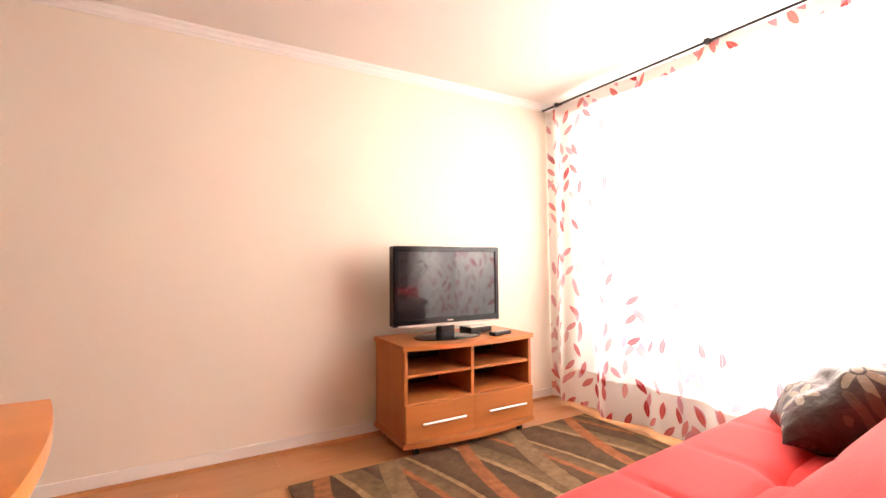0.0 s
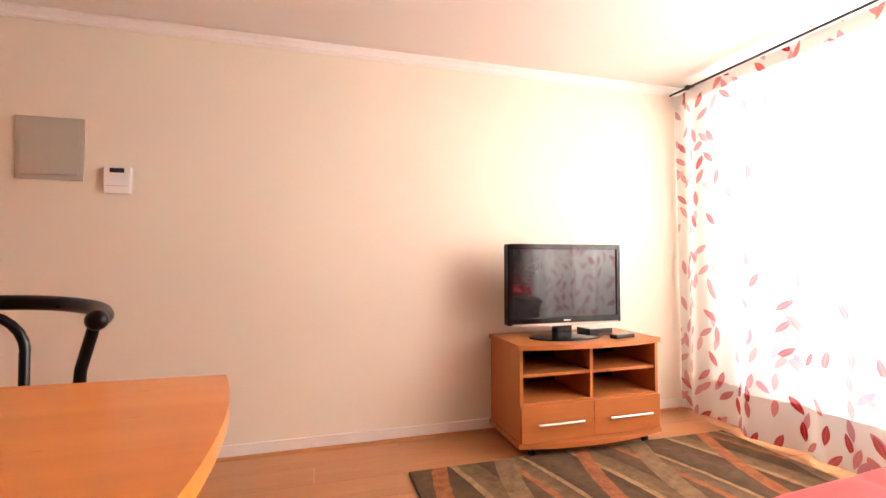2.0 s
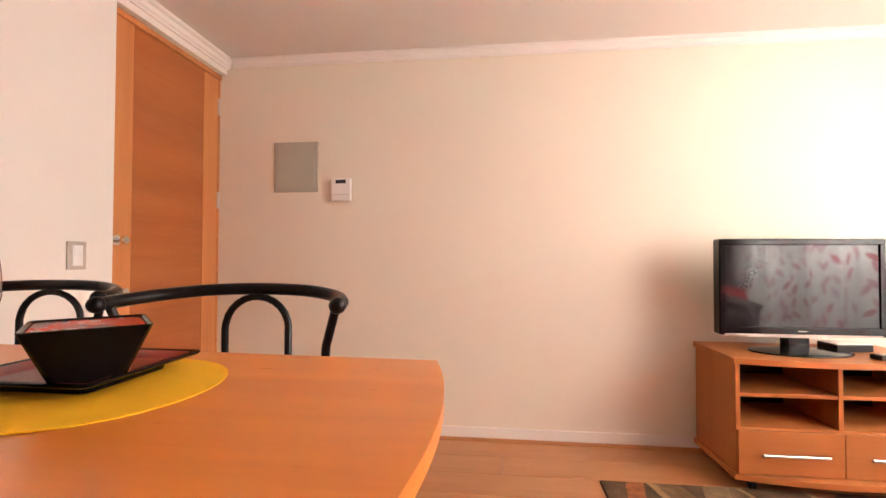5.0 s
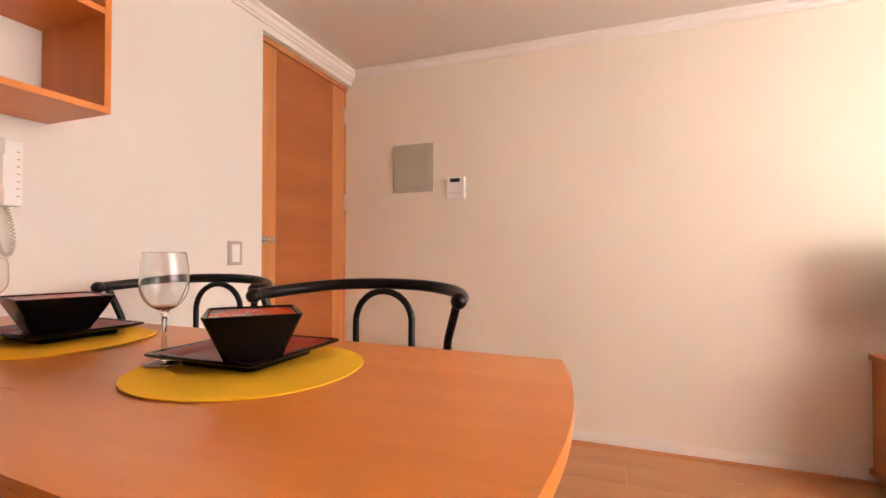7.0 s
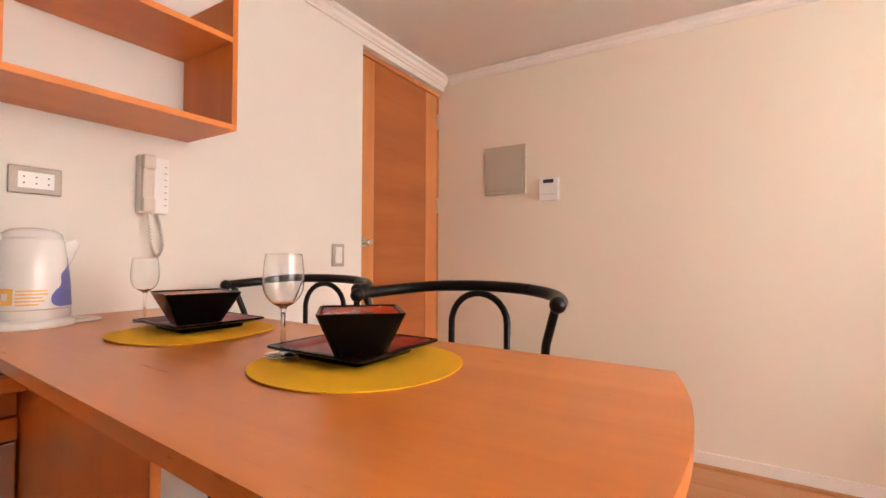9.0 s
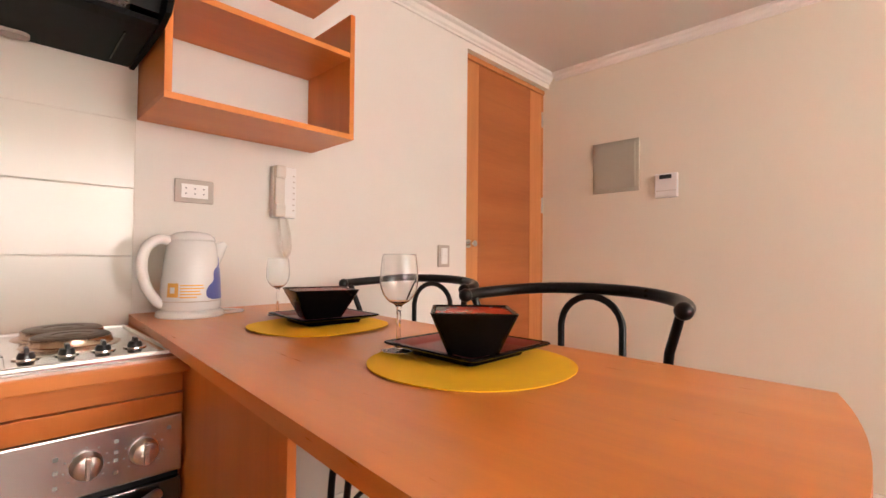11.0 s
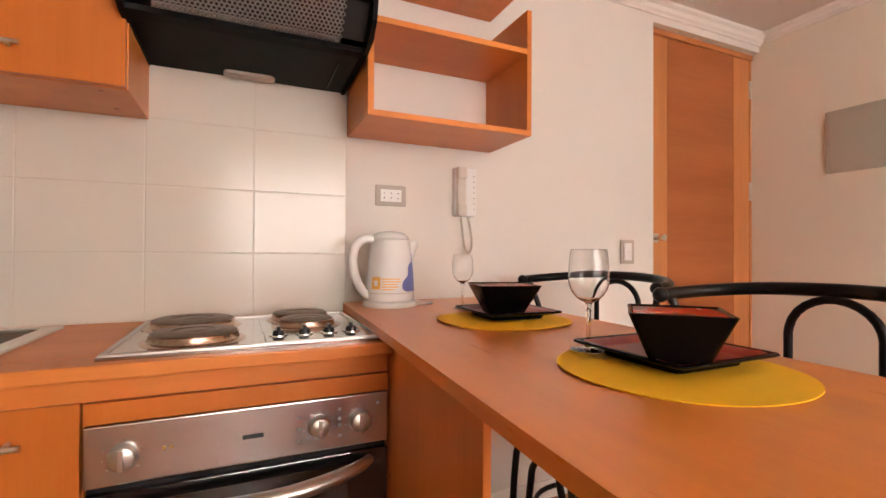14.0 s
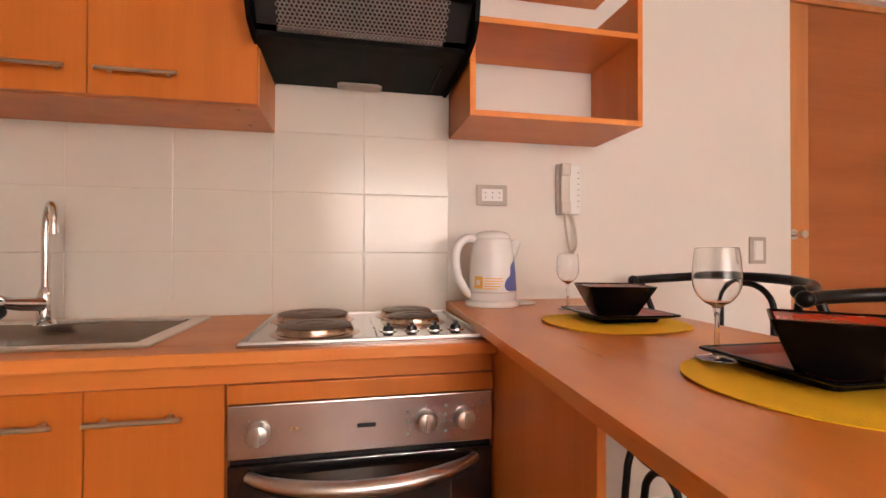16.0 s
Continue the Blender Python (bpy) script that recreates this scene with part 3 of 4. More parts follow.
for i, (y, z) in enumerate(((-0.226, 0.647), (0.132, 0.649), (0.221, 0.649))):
    k = bmesh.new()
    add_tube(k, [(0.004, y, z), (0.008, y, z), (0.022, y, z), (0.024, y, z)], [0.025, 0.0245, 0.021, 0.018], 22)
    kn = part("oven_knob", k, STEEL_SOFT, oven, "round satin metal knob", True)
    part("grip", box(0.0235, 0.030, y - 0.0045, y + 0.0045, z - 0.020, z + 0.020, 0.002), STEEL_SOFT, kn)
    mk = bmesh.new()
    for a in range(-4, 5):
        t = radians(90 + a * 33)
        cy, cz = y + 0.033 * math.cos(t), z + 0.033 * math.sin(t)
        add_box(mk, 0.0042, 0.0046, cy - 0.0016, cy + 0.0016, cz - 0.0009, cz + 0.0009)
    part("dial_marks", mk, GREY_P, oven)
# maker's mark as a plain bar, pictogram squares
part("badge", box(0.0042, 0.0047, -0.022, 0.018, 0.644, 0.653, 0.0002), DARK_P, oven, "small dark maker's mark")
for y, z in ((0.089, 0.672), (0.089, 0.648), (0.089, 0.622), (0.176, 0.680), (0.176, 0.660), (0.176, 0.645), (0.176, 0.622), (0.263, 0.684)):
    sq = box(0.0042, 0.0046, y - 0.0035, y + 0.0035, z - 0.0035, z + 0.0035)
    part("pictogram", sq, GREY_P, oven)
for y in (-0.16, -0.148):
    part("pilot_light", tube([(0.004, y, 0.652), (0.0055, y, 0.652)], 0.003, 10), ORANGE_P, oven)

# hob
hob = thing("electric_hob", (-0.012, -0.026, CZ), "stainless steel electric hob with four black plates", "hob")
part("tray", prism([(-1.482, -0.362), (-1.013, -0.362), (-1.013, 0.180), (-1.482, 0.180)], 0.0005, 0.007, "z", 0.003), HOB_STEEL, hob)
rm = bmesh.new()
add_tube(rm, [(-1.476, -0.356, 0.008), (-1.019, -0.356, 0.008), (-1.019, 0.174, 0.008), (-1.476, 0.174, 0.008)], 0.0055, 8, closed=True)
part("rolled_rim", rm, STEEL_SOFT, hob, "bright rolled edge", True)
part("hotplate_field", box(-1.458, -1.036, -0.336, -0.078, 0.0072, 0.0086, 0.0006), HOB_STEEL, hob)
part("hotplate_field", box(-1.458, -1.186, -0.072, 0.156, 0.0072, 0.0086, 0.0006), HOB_STEEL, hob)
part("control_field", box(-1.165, -1.032, -0.070, 0.163, 0.0072, 0.0125, 0.002), HOB_STEEL, hob, "raised control strip")
for x, y, r in ((-1.140, -0.212, 0.085), (-1.352, -0.232, 0.095), (-1.385, 0.038, 0.074), (-1.255, 0.040, 0.068)):
    d = part("spill_ring", lathe([(r + 0.020, 0.0087), (r + 0.016, 0.011), (r + 0.006, 0.0125), (r + 0.003, 0.020), (r + 0.003, 0.026), (r + 0.0005, 0.0265), (r + 0.0005, 0.0087)], 36, (x, y, 0)), SKIRT, hob, "steel spill ring with a copper reflection in its colour", True)
    part("hotplate", lathe([(0, 0.0305), (r * 0.22, 0.0305), (r * 0.24, 0.0295), (r * 0.5, 0.0295), (r * 0.52, 0.031), (r * 0.72, 0.031), (r * 0.74, 0.030),
                            (r * 0.93, 0.0305), (r, 0.028), (r, 0.010)], 36, (x, y, 0)), IRON, d, "cast iron hotplate", True)
for y in (-0.041, 0.016, 0.072, 0.125):
    part("knob_base", lathe([(0.0205, 0.0126), (0.0200, 0.0150), (0.0165, 0.0155), (0, 0.0155)], 18, (-1.10, y, 0)), CHROME, hob, "chrome knob base", True)
    k = part("hob_knob", lathe([(0.0135, 0.0126), (0.013, 0.019), (0.0105, 0.025), (0, 0.025)], 18, (-1.10, y, 0)), BLACK_P, hob, "black control knob", True)
    part("grip", box(-1.113, -1.087, y - 0.0035, y + 0.0035, 0.024, 0.034, 0.002), BLACK_P, k)

# sink with rim and bowl
sink = thing("kitchen_sink", (-0.013, 0, CZ), "stainless steel inset sink with a deep bowl", "sink")
rim = bmesh.new()
add_box(rim, -1.492, -1.455, -1.62, -0.568, 0.0005, 0.008, 0.003)
add_box(rim, -1.092, -1.056, -1.62, -0.568, 0.0005, 0.008, 0.003)
add_box(rim, -1.455, -1.092, -0.606, -0.568, 0.0005, 0.0078, 0.003)
add_box(rim, -1.455, -1.092, -1.62, -1.115, 0.0005, 0.0060, 0.002)
part("rim", rim, STEEL_SOFT, sink)
bw = bmesh.new()
rings = [[bw.verts.new(p) for p in rrect(-1.462 + o, -1.085 - o, -1.122 + o, -0.598 - o, 0.05, z)] for o, z in ((0, 0.006), (0.006, -0.002), (0.014, -0.13), (0.04, -0.155))]
for a, b in zip(rings, rings[1:]):
    for i in range(len(a)):
        bw.faces.new((a[i], a[(i + 1) % len(a)], b[(i + 1) % len(a)], b[i]))
bw.faces.new(rings[-1])
part("bowl", bw, SINK_STEEL, sink, smooth=True)
part("drain", lathe([(0, -0.152), (0.03, -0.152), (0.038, -0.1545), (0.04, -0.156)], 20, (-1.27, -0.86, 0)), CHROME, sink, smooth=True)
part("drainboard_rib", box(-1.42, -1.12, -1.60, -1.592, 0.0062, 0.009, 0.001), STEEL_SOFT, sink)

# tap
tap = thing("kitchen_tap", (-1.425, -0.955, CZ + 0.0065), "chrome gooseneck mixer tap with a black lever grip", "tap")
part("base", lathe([(0, 0), (0.025, 0), (0.024, 0.006), (0.018, 0.012), (0.018, 0.075), (0.015, 0.088), (0.011, 0.100), (0, 0.100)], 24), CHROME, tap, smooth=True)
sp = smooth_path([(0, 0, 0.10), (0, 0, 0.19), (0, 0, 0.265), (0.004, 0.007, 0.301), (0.020, 0.020, 0.320), (0.038, 0.036, 0.309), (0.046, 0.043, 0.277), (0.048, 0.045, 0.240)], 6)
part("spout", tube(sp, 0.0095, 14), CHROME, tap, "curved chrome spout", True)
lv = bmesh.new()
add_tube(lv, [(0.01, 0.0, 0.055), (0.05, -0.03, 0.06), (0.075, -0.05, 0.065)], [0.019, 0.017, 0.013], 14)
body_l = part("lever_body", lv, CHROME, tap, smooth=True)
part("lever", tube([(0.062, -0.045, 0.070), (0.085, -0.10, 0.098), (0.10, -0.14, 0.115)], [0.008, 0.0075, 0.006], 10), CHROME, body_l, "slim chrome lever", True)
gr = bmesh.new()
add_ball(gr, (0.078, -0.070, 0.042), 0.028, 0.75)
part("grip", gr, BLACK_P, body_l, "black plastic grip", True)

# wall tiles behind the run (pieces in the last section)
TY, TZ0, TW, TH = 0.181, 0.822, 0.2925, 0.1970

# wall cabinets
def wall_unit(y0, y1, spans):
    u = thing("wall_cabinet", (0, 0, 0), "orange-brown laminate wall cabinet with steel bar handles", "cabinet", "kitchen wall cabinets")
    part("body", box(XK + 0.002, -1.308, y0, y1, 1.408, 2.16, 0.001), CHERRY_Z, u)
    for a, c, h0, h1 in spans:
        d = part("door", box(-1.307, -1.289, a + 0.0015, c - 0.0015, 1.410, 2.16, 0.0015), DOOR_FACE, u)
        bar_handle(d, -1.289, h0, h1, 1.468, 0.005, 0.026)
    for x in (-1.34, -1.49):
        part("screw_cap", lathe([(0, 1.4065), (0.005, 1.4066), (0.006, 1.4078)], 10, (x, y1 - 0.06, 0)), DOOR_Y, u)
wall_unit(-1.200, -0.397, [(-0.795, -0.398, -0.768, -0.585), (-1.199, -0.795, -1.01, -0.832)])

# cooker hood
hood = thing("cooker_hood", (-0.023, -0.010, -0.014), "black cooker hood with a perforated filter grille", "cooker hood")
prof = [(-1.553, 1.578), (-1.37, 1.580), (-1.235, 1.585), (-1.165, 1.602), (-1.132, 1.640), (-1.120, 1.69), (-1.118, 1.76), (-1.20, 1.80), (-1.553, 1.83)]
part("canopy_side", prism(prof, -0.397, -0.385, "y", 0.003), HOOD_B, hood)
part("canopy_side", prism(prof, 0.170, 0.182, "y", 0.003), HOOD_B, hood)
part("canopy_top", prism([(-1.553, 1.81), (-1.20, 1.785), (-1.14, 1.755), (-1.14, 1.77), (-1.20, 1.797), (-1.553, 1.826)], -0.3845, 0.1695, "y"), HOOD_B, hood)
part("underside", prism([(-1.553, 1.583), (-1.264, 1.591), (-1.264, 1.601), (-1.553, 1.595)], -0.3845, 0.1695, "y"), HOOD_B, hood, "dark underside panel")
part("crossbar", prism([(-1.262, 1.589), (-1.226, 1.592), (-1.226, 1.606), (-1.262, 1.604)], -0.3845, 0.1695, "y", 0.003), HOOD_B, hood)
part("underside_edge", prism([(-1.50, 1.5805), (-1.31, 1.5875), (-1.31, 1.5835), (-1.50, 1.577)], 0.115, 0.119, "y"), BLACK_GLOSS, hood)
part("hood_lamp", prism([(x, y) for x, y, z in rrect(-1.527, -1.485, -0.19, -0.045, 0.0205, 0, 6)], 1.5745, 1.5835, "z", 0.002), GREY_P, hood, "grey hood lamp lens")
part("grille_back", prism([(-1.226, 1.622), (-1.138, 1.715), (-1.138, 1.725), (-1.226, 1.632)], -0.3845, 0.1695, "y"), RUBBER, hood)
part("front_lip", prism([(-1.144, 1.690), (-1.122, 1.690), (-1.120, 1.76), (-1.132, 1.76), (-1.136, 1.70)], -0.3845, 0.1695, "y"), HOOD_B, hood)
# perforated plate: a lattice of thin webs
gl = bmesh.new()
def grille_point(u, v):
    return Vector((-1.222 + 0.080 * v, -0.33 + 0.44 * u, 1.606 + 0.084 * v))
nu, nv = 38, 12
for j in range(nv):
    for i in range(nu):
        cu, cv = (i + (0.5 if j % 2 else 0.0) + 0.25) / (nu + 0.5), (j + 0.5) / nv
        if cu > 0.99:
            continue
        c = grille_point(cu, cv)
        inner, outer = [], []
        for k in range(6):
            a = radians(60 * k + 30)
            du, dv = math.cos(a), math.sin(a)
            outer.append(gl.verts.new(c + Vector((0.0042 * dv, 0.0067 * du, 0.0045 * dv))))
            inner.append(gl.verts.new(c + Vector((0.0026 * dv, 0.0041 * du, 0.0028 * dv))))
        for k in range(6):
            gl.faces.new((outer[k], outer[(k + 1) % 6], inner[(k + 1) % 6], inner[k]))
tagged(part("grille", gl, GRILLE_M, hood, "perforated metal filter"), kind="stuff")

# open shelves
def open_shelf(z0, z_mid, z_side):
    s = thing("wall_shelf", (0, 0, 0), "open cherry laminate wall shelf without a back", "shelf", "open wall shelves")
    y0, y1, x0, x1, t = 0.184, 0.752, XK + 0.002, -1.293, 0.018
    part("bottom_board", box(x0, x1, y0, y1, z0, z0 + t, 0.001), CHERRY_Y, s)
    part("side_board", box(x0, x1, y0, y0 + t, z0 + t + 0.0003, z_side, 0.001), CHERRY_Z, s)
    part("side_board", box(x0, x1, y1 - t, y1, z0 + t + 0.0003, z_side, 0.001), CHERRY_Z, s)
    part("middle_board", box(x0, x1, y0 + t + 0.0003, y1 - t - 0.0003, z_mid, z_mid + t, 0.001), CHERRY_Y, s)
open_shelf(1.422, 1.699, 1.850)
open_shelf(1.944, 2.13, 2.16)

# ---------------- breakfast bar ----------------
TZ = 0.851
bar = thing("breakfast_bar", (0, 0, 0), "cherry laminate breakfast bar with a bowed end", "table")
R_in = [(-0.046 + 0.038 * (1 - ((y - 0.372) / 0.290) ** 2), y) for y in [0.082 + 0.580 * i / 16 for i in range(17)]]
part("tabletop", prism([(XK + 0.002, 0.720), (XK + 0.002, 0.174)] + R_in, TZ - 0.022, TZ, "z", 0.004), TABLE_X, bar)
part("support_panel", box(XK + 0.003, -0.589, 0.1735, 0.1875, 0.0, TZ - 0.0225, 0.001), CHERRY_Z, bar, "upright side panel")
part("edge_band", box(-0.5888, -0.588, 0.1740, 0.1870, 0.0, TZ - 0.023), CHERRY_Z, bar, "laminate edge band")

# ---------------- table setting ----------------
def placemat(x, y, wave):
    bm = bmesh.new()
    n, rings = 48, [0.0, 0.09, 0.15, 0.170]
    def h(r, a):
        return 0.0010 + wave * max(0, (r - 0.12) / 0.06) * (0.5 + 0.5 * math.sin(3 * a + 0.6)) * 0.006
    lay = []
    for top in (1, 0):
        rows = []
        for r in rings:
            if r == 0:
                rows.append([bm.verts.new((0, 0, 0.0012 * top + 0.0008))])
            else:
                rows.append([bm.verts.new((r * math.cos(2 * math.pi * k / n), r * math.sin(2 * math.pi * k / n), h(r, 2 * math.pi * k / n) - 0.001 + 0.0016 * top)) for k in range(n)])
        for a, b in zip(rows, rows[1:]):
            for k in range(n):
                q = list(dict.fromkeys([a[k % len(a)], a[(k + 1) % len(a)], b[(k + 1) % n], b[k]]))
                bm.faces.new(q)
        lay.append(rows[-1])
    for k in range(n):
        bm.faces.new((lay[0][k], lay[0][(k + 1) % n], lay[1][(k + 1) % n], lay[1][k]))
    ob = part("placemat", bm, YELLOW, smooth=True)
    ob.matrix_world = pose(x, y, TZ + 0.0005)
    tagged(ob, "round bright yellow woven placemat on the bar", "placemat", "yellow placemats")


def loft(rings):
    bm = bmesh.new()
    vs = [[bm.verts.new(p) for p in r] for r in rings]
    for a, b in zip(vs, vs[1:]):
        n = len(a)
        for i in range(n):
            bm.faces.new((a[i], a[(i + 1) % n], b[(i + 1) % n], b[i]))
    bm.faces.new(vs[0])
    bm.faces.new(vs[-1])
    return bm


def sq(h, z, r=0.012):
    return rrect(-h, h, -h, h, min(r, h * 0.6), z, 3)


def plate(x, y, turn):
    p = thing("square_plate", (x, y, TZ + 0.0035), "square dark plate with a red glazed centre", "plate", "square plates", turn=turn)
    part("body", loft([sq(0.0651, 0.0), sq(0.0707, 0.0), sq(0.0735, 0.008), sq(0.1042, 0.0165), sq(0.1074, 0.019), sq(0.1060, 0.0215), sq(0.1004, 0.021), sq(0.0763, 0.0125), sq(0.0725, 0.012)]), BLACK_GLAZE, p, smooth=True)
    part("red_glaze", loft([sq(0.0721, 0.0123), sq(0.0758, 0.0132), sq(0.0958, 0.0208), sq(0.0944, 0.0208), sq(0.0753, 0.0135), sq(0.0716, 0.0128)]), RED_GLAZE, p, "glossy red inside", True)


def bowl(x, y, turn, h, tall):
    b = thing("square_bowl", (x, y, TZ + 0.0165), "square flared black bowl with red lacquered inside", "bowl", "square bowls", turn=turn)
    part("body", loft([sq(h * 0.54, 0.0), sq(h * 0.57, 0.0), sq(h * 0.59, 0.004), sq(h - 0.001, tall - 0.003, 0.006), sq(h, tall - 0.001, 0.006), sq(h - 0.002, tall, 0.006), sq(h - 0.0055, tall - 0.002, 0.006), sq(h * 0.56, 0.010), sq(h * 0.52, 0.0085)]), BLACK_GLAZE, b, smooth=True)
    part("red_lining", loft([sq(h * 0.985 - 0.0062, tall * 0.965, 0.006), sq(h * 0.985 - 0.0074, tall * 0.965 - 0.0008, 0.006), sq(h * 0.55, 0.0112), sq(h * 0.5, 0.0095)]), LINING, b, "red lacquered lining", True)


def wine_glass(x, y, s=1.0):
    ctrl = [(0.0045, 0.076, 0), (0.0075, 0.085, 0), (0.019, 0.092, 0), (0.030, 0.105, 0), (0.0352, 0.121, 0), (0.0358, 0.139, 0), (0.0345, 0.160, 0), (0.0318, 0.180, 0)]
    out = [(p[0], p[1]) for p in smooth_path([Vector(c) for c in ctrl], 6)]
    inner = [(max(0.0, r - 0.0009), z + 0.0006) for r, z in out if z > 0.091]
    prof = [(0, 0.0), (0.031, 0.0), (0.032, 0.0012), (0.022, 0.003), (0.007, 0.0065), (0.0042, 0.014), (0.0037, 0.05)] + out + [(0.0314, 0.1812)] + inner[::-1] + [(0.006, 0.0900), (0, 0.0892)]
    g = part("wine_glass", lathe([(r * s, z * s) for r, z in prof], 32), WINE_GLASS, smooth=True)
    g.matrix_world = pose(x, y, TZ + 0.0035)
    tagged(g, "clear stemmed wine glass standing on the bar", "glass", "wine glasses")


placemat(-0.489, 0.442, 0.35)
placemat(-1.009, 0.467, 0.8)
plate(-0.526, 0.475, 0)
plate(-1.048, 0.500, -4)
bowl(-0.476, 0.430, 44, 0.066, 0.073)
bowl(-1.036, 0.482, -15, 0.079, 0.074)
wine_glass(-0.630, 0.405, 0.96)
wine_glass(-1.252, 0.472, 0.90)

# kettle
kt = thing("electric_kettle", (-1.418, 0.293, TZ), "white plastic electric kettle on its power base", "kettle")
part("power_base", lathe([(0, 0), (0.085, 0), (0.088, 0.004), (0.086, 0.014), (0.078, 0.020), (0, 0.020)], 32), WHITE_P, kt, smooth=True)
part("body", lathe([(0, 0.021), (0.074, 0.021), (0.077, 0.026), (0.077, 0.05), (0.0745, 0.10), (0.068, 0.17), (0.062, 0.205), (0.058, 0.212), (0, 0.212)], 36), WHITE_P, kt, smooth=True)
part("base_ring", lathe([(0.0775, 0.044), (0.0785, 0.045), (0.0785, 0.0462), (0.077, 0.047)], 36), HANDSET, kt, smooth=True)
part("lid", lathe([(0.058, 0.2125), (0.060, 0.216), (0.056, 0.226), (0.040, 0.236), (0.015, 0.240), (0, 0.240)], 30), WHITE_P, kt, smooth=True)
hd = smooth_path([(0.0, -0.055, 0.212), (0.004, -0.085, 0.215), (0.008, -0.115, 0.19), (0.010, -0.124, 0.14), (0.010, -0.112, 0.085), (0.006, -0.085, 0.045), (0.0, -0.065, 0.035)], 5)
part("handle", tube(hd, 0.0135, 12), WHITE_P, kt, "curved white handle", True)
sp_b = bmesh.new()
add_tube(sp_b, [(0, 0.040, 0.155), (0, 0.062, 0.182), (0, 0.090, 0.208)], [0.036, 0.027, 0.009], 14)
part("spout", sp_b, WHITE_P, kt, smooth=True)


def patch(name, a0, a1, z_lo, z_hi, rad, mat, parent, label="", round_=False):
    bm = bmesh.new()
    n = 8
    grid = []
    for i in range(n + 1):
        a = radians(a0 + (a1 - a0) * i / n)
        f = math.sin(math.pi * (i + 0.5) / (n + 1)) ** 0.5 if round_ else 1.0
        lo, hi = z_lo + (1 - f) * 0.3 * (z_hi - z_lo), z_hi - (1 - f) * 0.6 * (z_hi - z_lo)
        grid.append([bm.verts.new((rad(z) * math.cos(a), rad(z) * math.sin(a), z)) for z in (lo, (lo + hi) / 2, hi)])
    for p, q in zip(grid, grid[1:]):
        for k in range(2):
            bm.faces.new((p[k], q[k], q[k + 1], p[k + 1]))
    return part(name, bm, mat, parent, label, True)


def interp(x, pts):
    for (a, u), (b, v) in zip(pts, pts[1:]):
        if x <= b:
            return u + (v - u) * (x - a) / (b - a)
    return pts[-1][1]


KETTLE = [(0.026, 0.077), (0.05, 0.077), (0.10, 0.0745), (0.17, 0.068), (0.205, 0.062)]
kr = lambda z: interp(z, KETTLE) + 0.0005
LEFT = [(0.050, 26), (0.053, 18), (0.060, 13), (0.070, 12), (0.080, 14), (0.090, 20), (0.097, 28), (0.105, 31), (0.125, 32), (0.133, 36), (0.140, 46), (0.150, 54), (0.170, 58)]
bp = bmesh.new()
rows_b = []
for i in range(25):
    z = 0.050 + 0.118 * i / 24
    a0, a1 = interp(z, LEFT), 64 if z > 0.135 else 72
    rows_b.append([bp.verts.new((kr(z) * math.cos(radians(a0 + (a1 - a0) * k / 8)), kr(z) * math.sin(radians(a0 + (a1 - a0) * k / 8)), z)) for k in range(9)])
for p, q in zip(rows_b, rows_b[1:]):
    for k in range(8):
        bp.faces.new((p[k], p[k + 1], q[k + 1], q[k]))
part("blue_print", bp, BLUE_P, kt, "blue drop motif", True)
patch("orange_square", -64, -40, 0.058, 0.096, kr, ORANGE_P, kt, "orange printed square")
patch("square_eye", -57, -47, 0.069, 0.085, lambda z: kr(z) + 0.0006, WHITE_P, kt)
for i, z in enumerate((0.090, 0.082, 0.074, 0.066, 0.058)):
    patch("print_bar", -37, 6 - 3 * i + 5 * (i % 2), z - 0.0018, z + 0.0018, kr, ORANGE_P, kt)
part("cable", tube(smooth_path([(0.03, 0.08, 0.006), (0.02, 0.12, 0.005), (-0.01, 0.150, 0.004), (-0.05, 0.135, 0.004), (-0.09, 0.10, 0.004), (-0.12, 0.08, 0.005)], 6), 0.0042, 8), WHITE_P, kt, "white mains cable", True)

# wall socket, switch, intercom
def wall_plate(name, y, z, wy, wz, label, cat, rockers):
    s = thing(name, (XK, y, z), label, cat)
    part("cover", box(0.0, 0.009, -wy / 2, wy / 2, -wz / 2, wz / 2, 0.004), GREY_P, s, "warm grey cover frame")
    part("insert", box(0.0088, 0.0115, -wy / 2 + 0.018, wy / 2 - 0.018, -wz / 2 + 0.015, wz / 2 - 0.015, 0.001), WHITE_P, s)
    rockers(s)
def socket_pins(s):
    for k in (-1, 0, 1):
        for d in (-0.006, 0.006):
            part("pin_hole", tube([(0.0114, k * 0.026 + 0.0, d * 1.4), (0.0122, k * 0.026, d * 1.4)], 0.0022, 8), DARK_P, s)
def rocker_pair(s):
    part("rocker", box(0.0116, 0.0150, -0.018, 0.018, 0.002, 0.036, 0.0015), WHITE_P, s)
    part("rocker", box(0.0116, 0.0135, -0.018, 0.018, -0.036, -0.002, 0.0015), WHITE_P, s)
wall_plate("wall_socket", 0.342, 1.227, 0.114, 0.074, "grey-framed white double wall socket", "socket", socket_pins)
wall_plate("light_switch", 1.4825, 1.033, 0.080, 0.110, "grey-framed white two-gang light switch", "switch", rocker_pair)

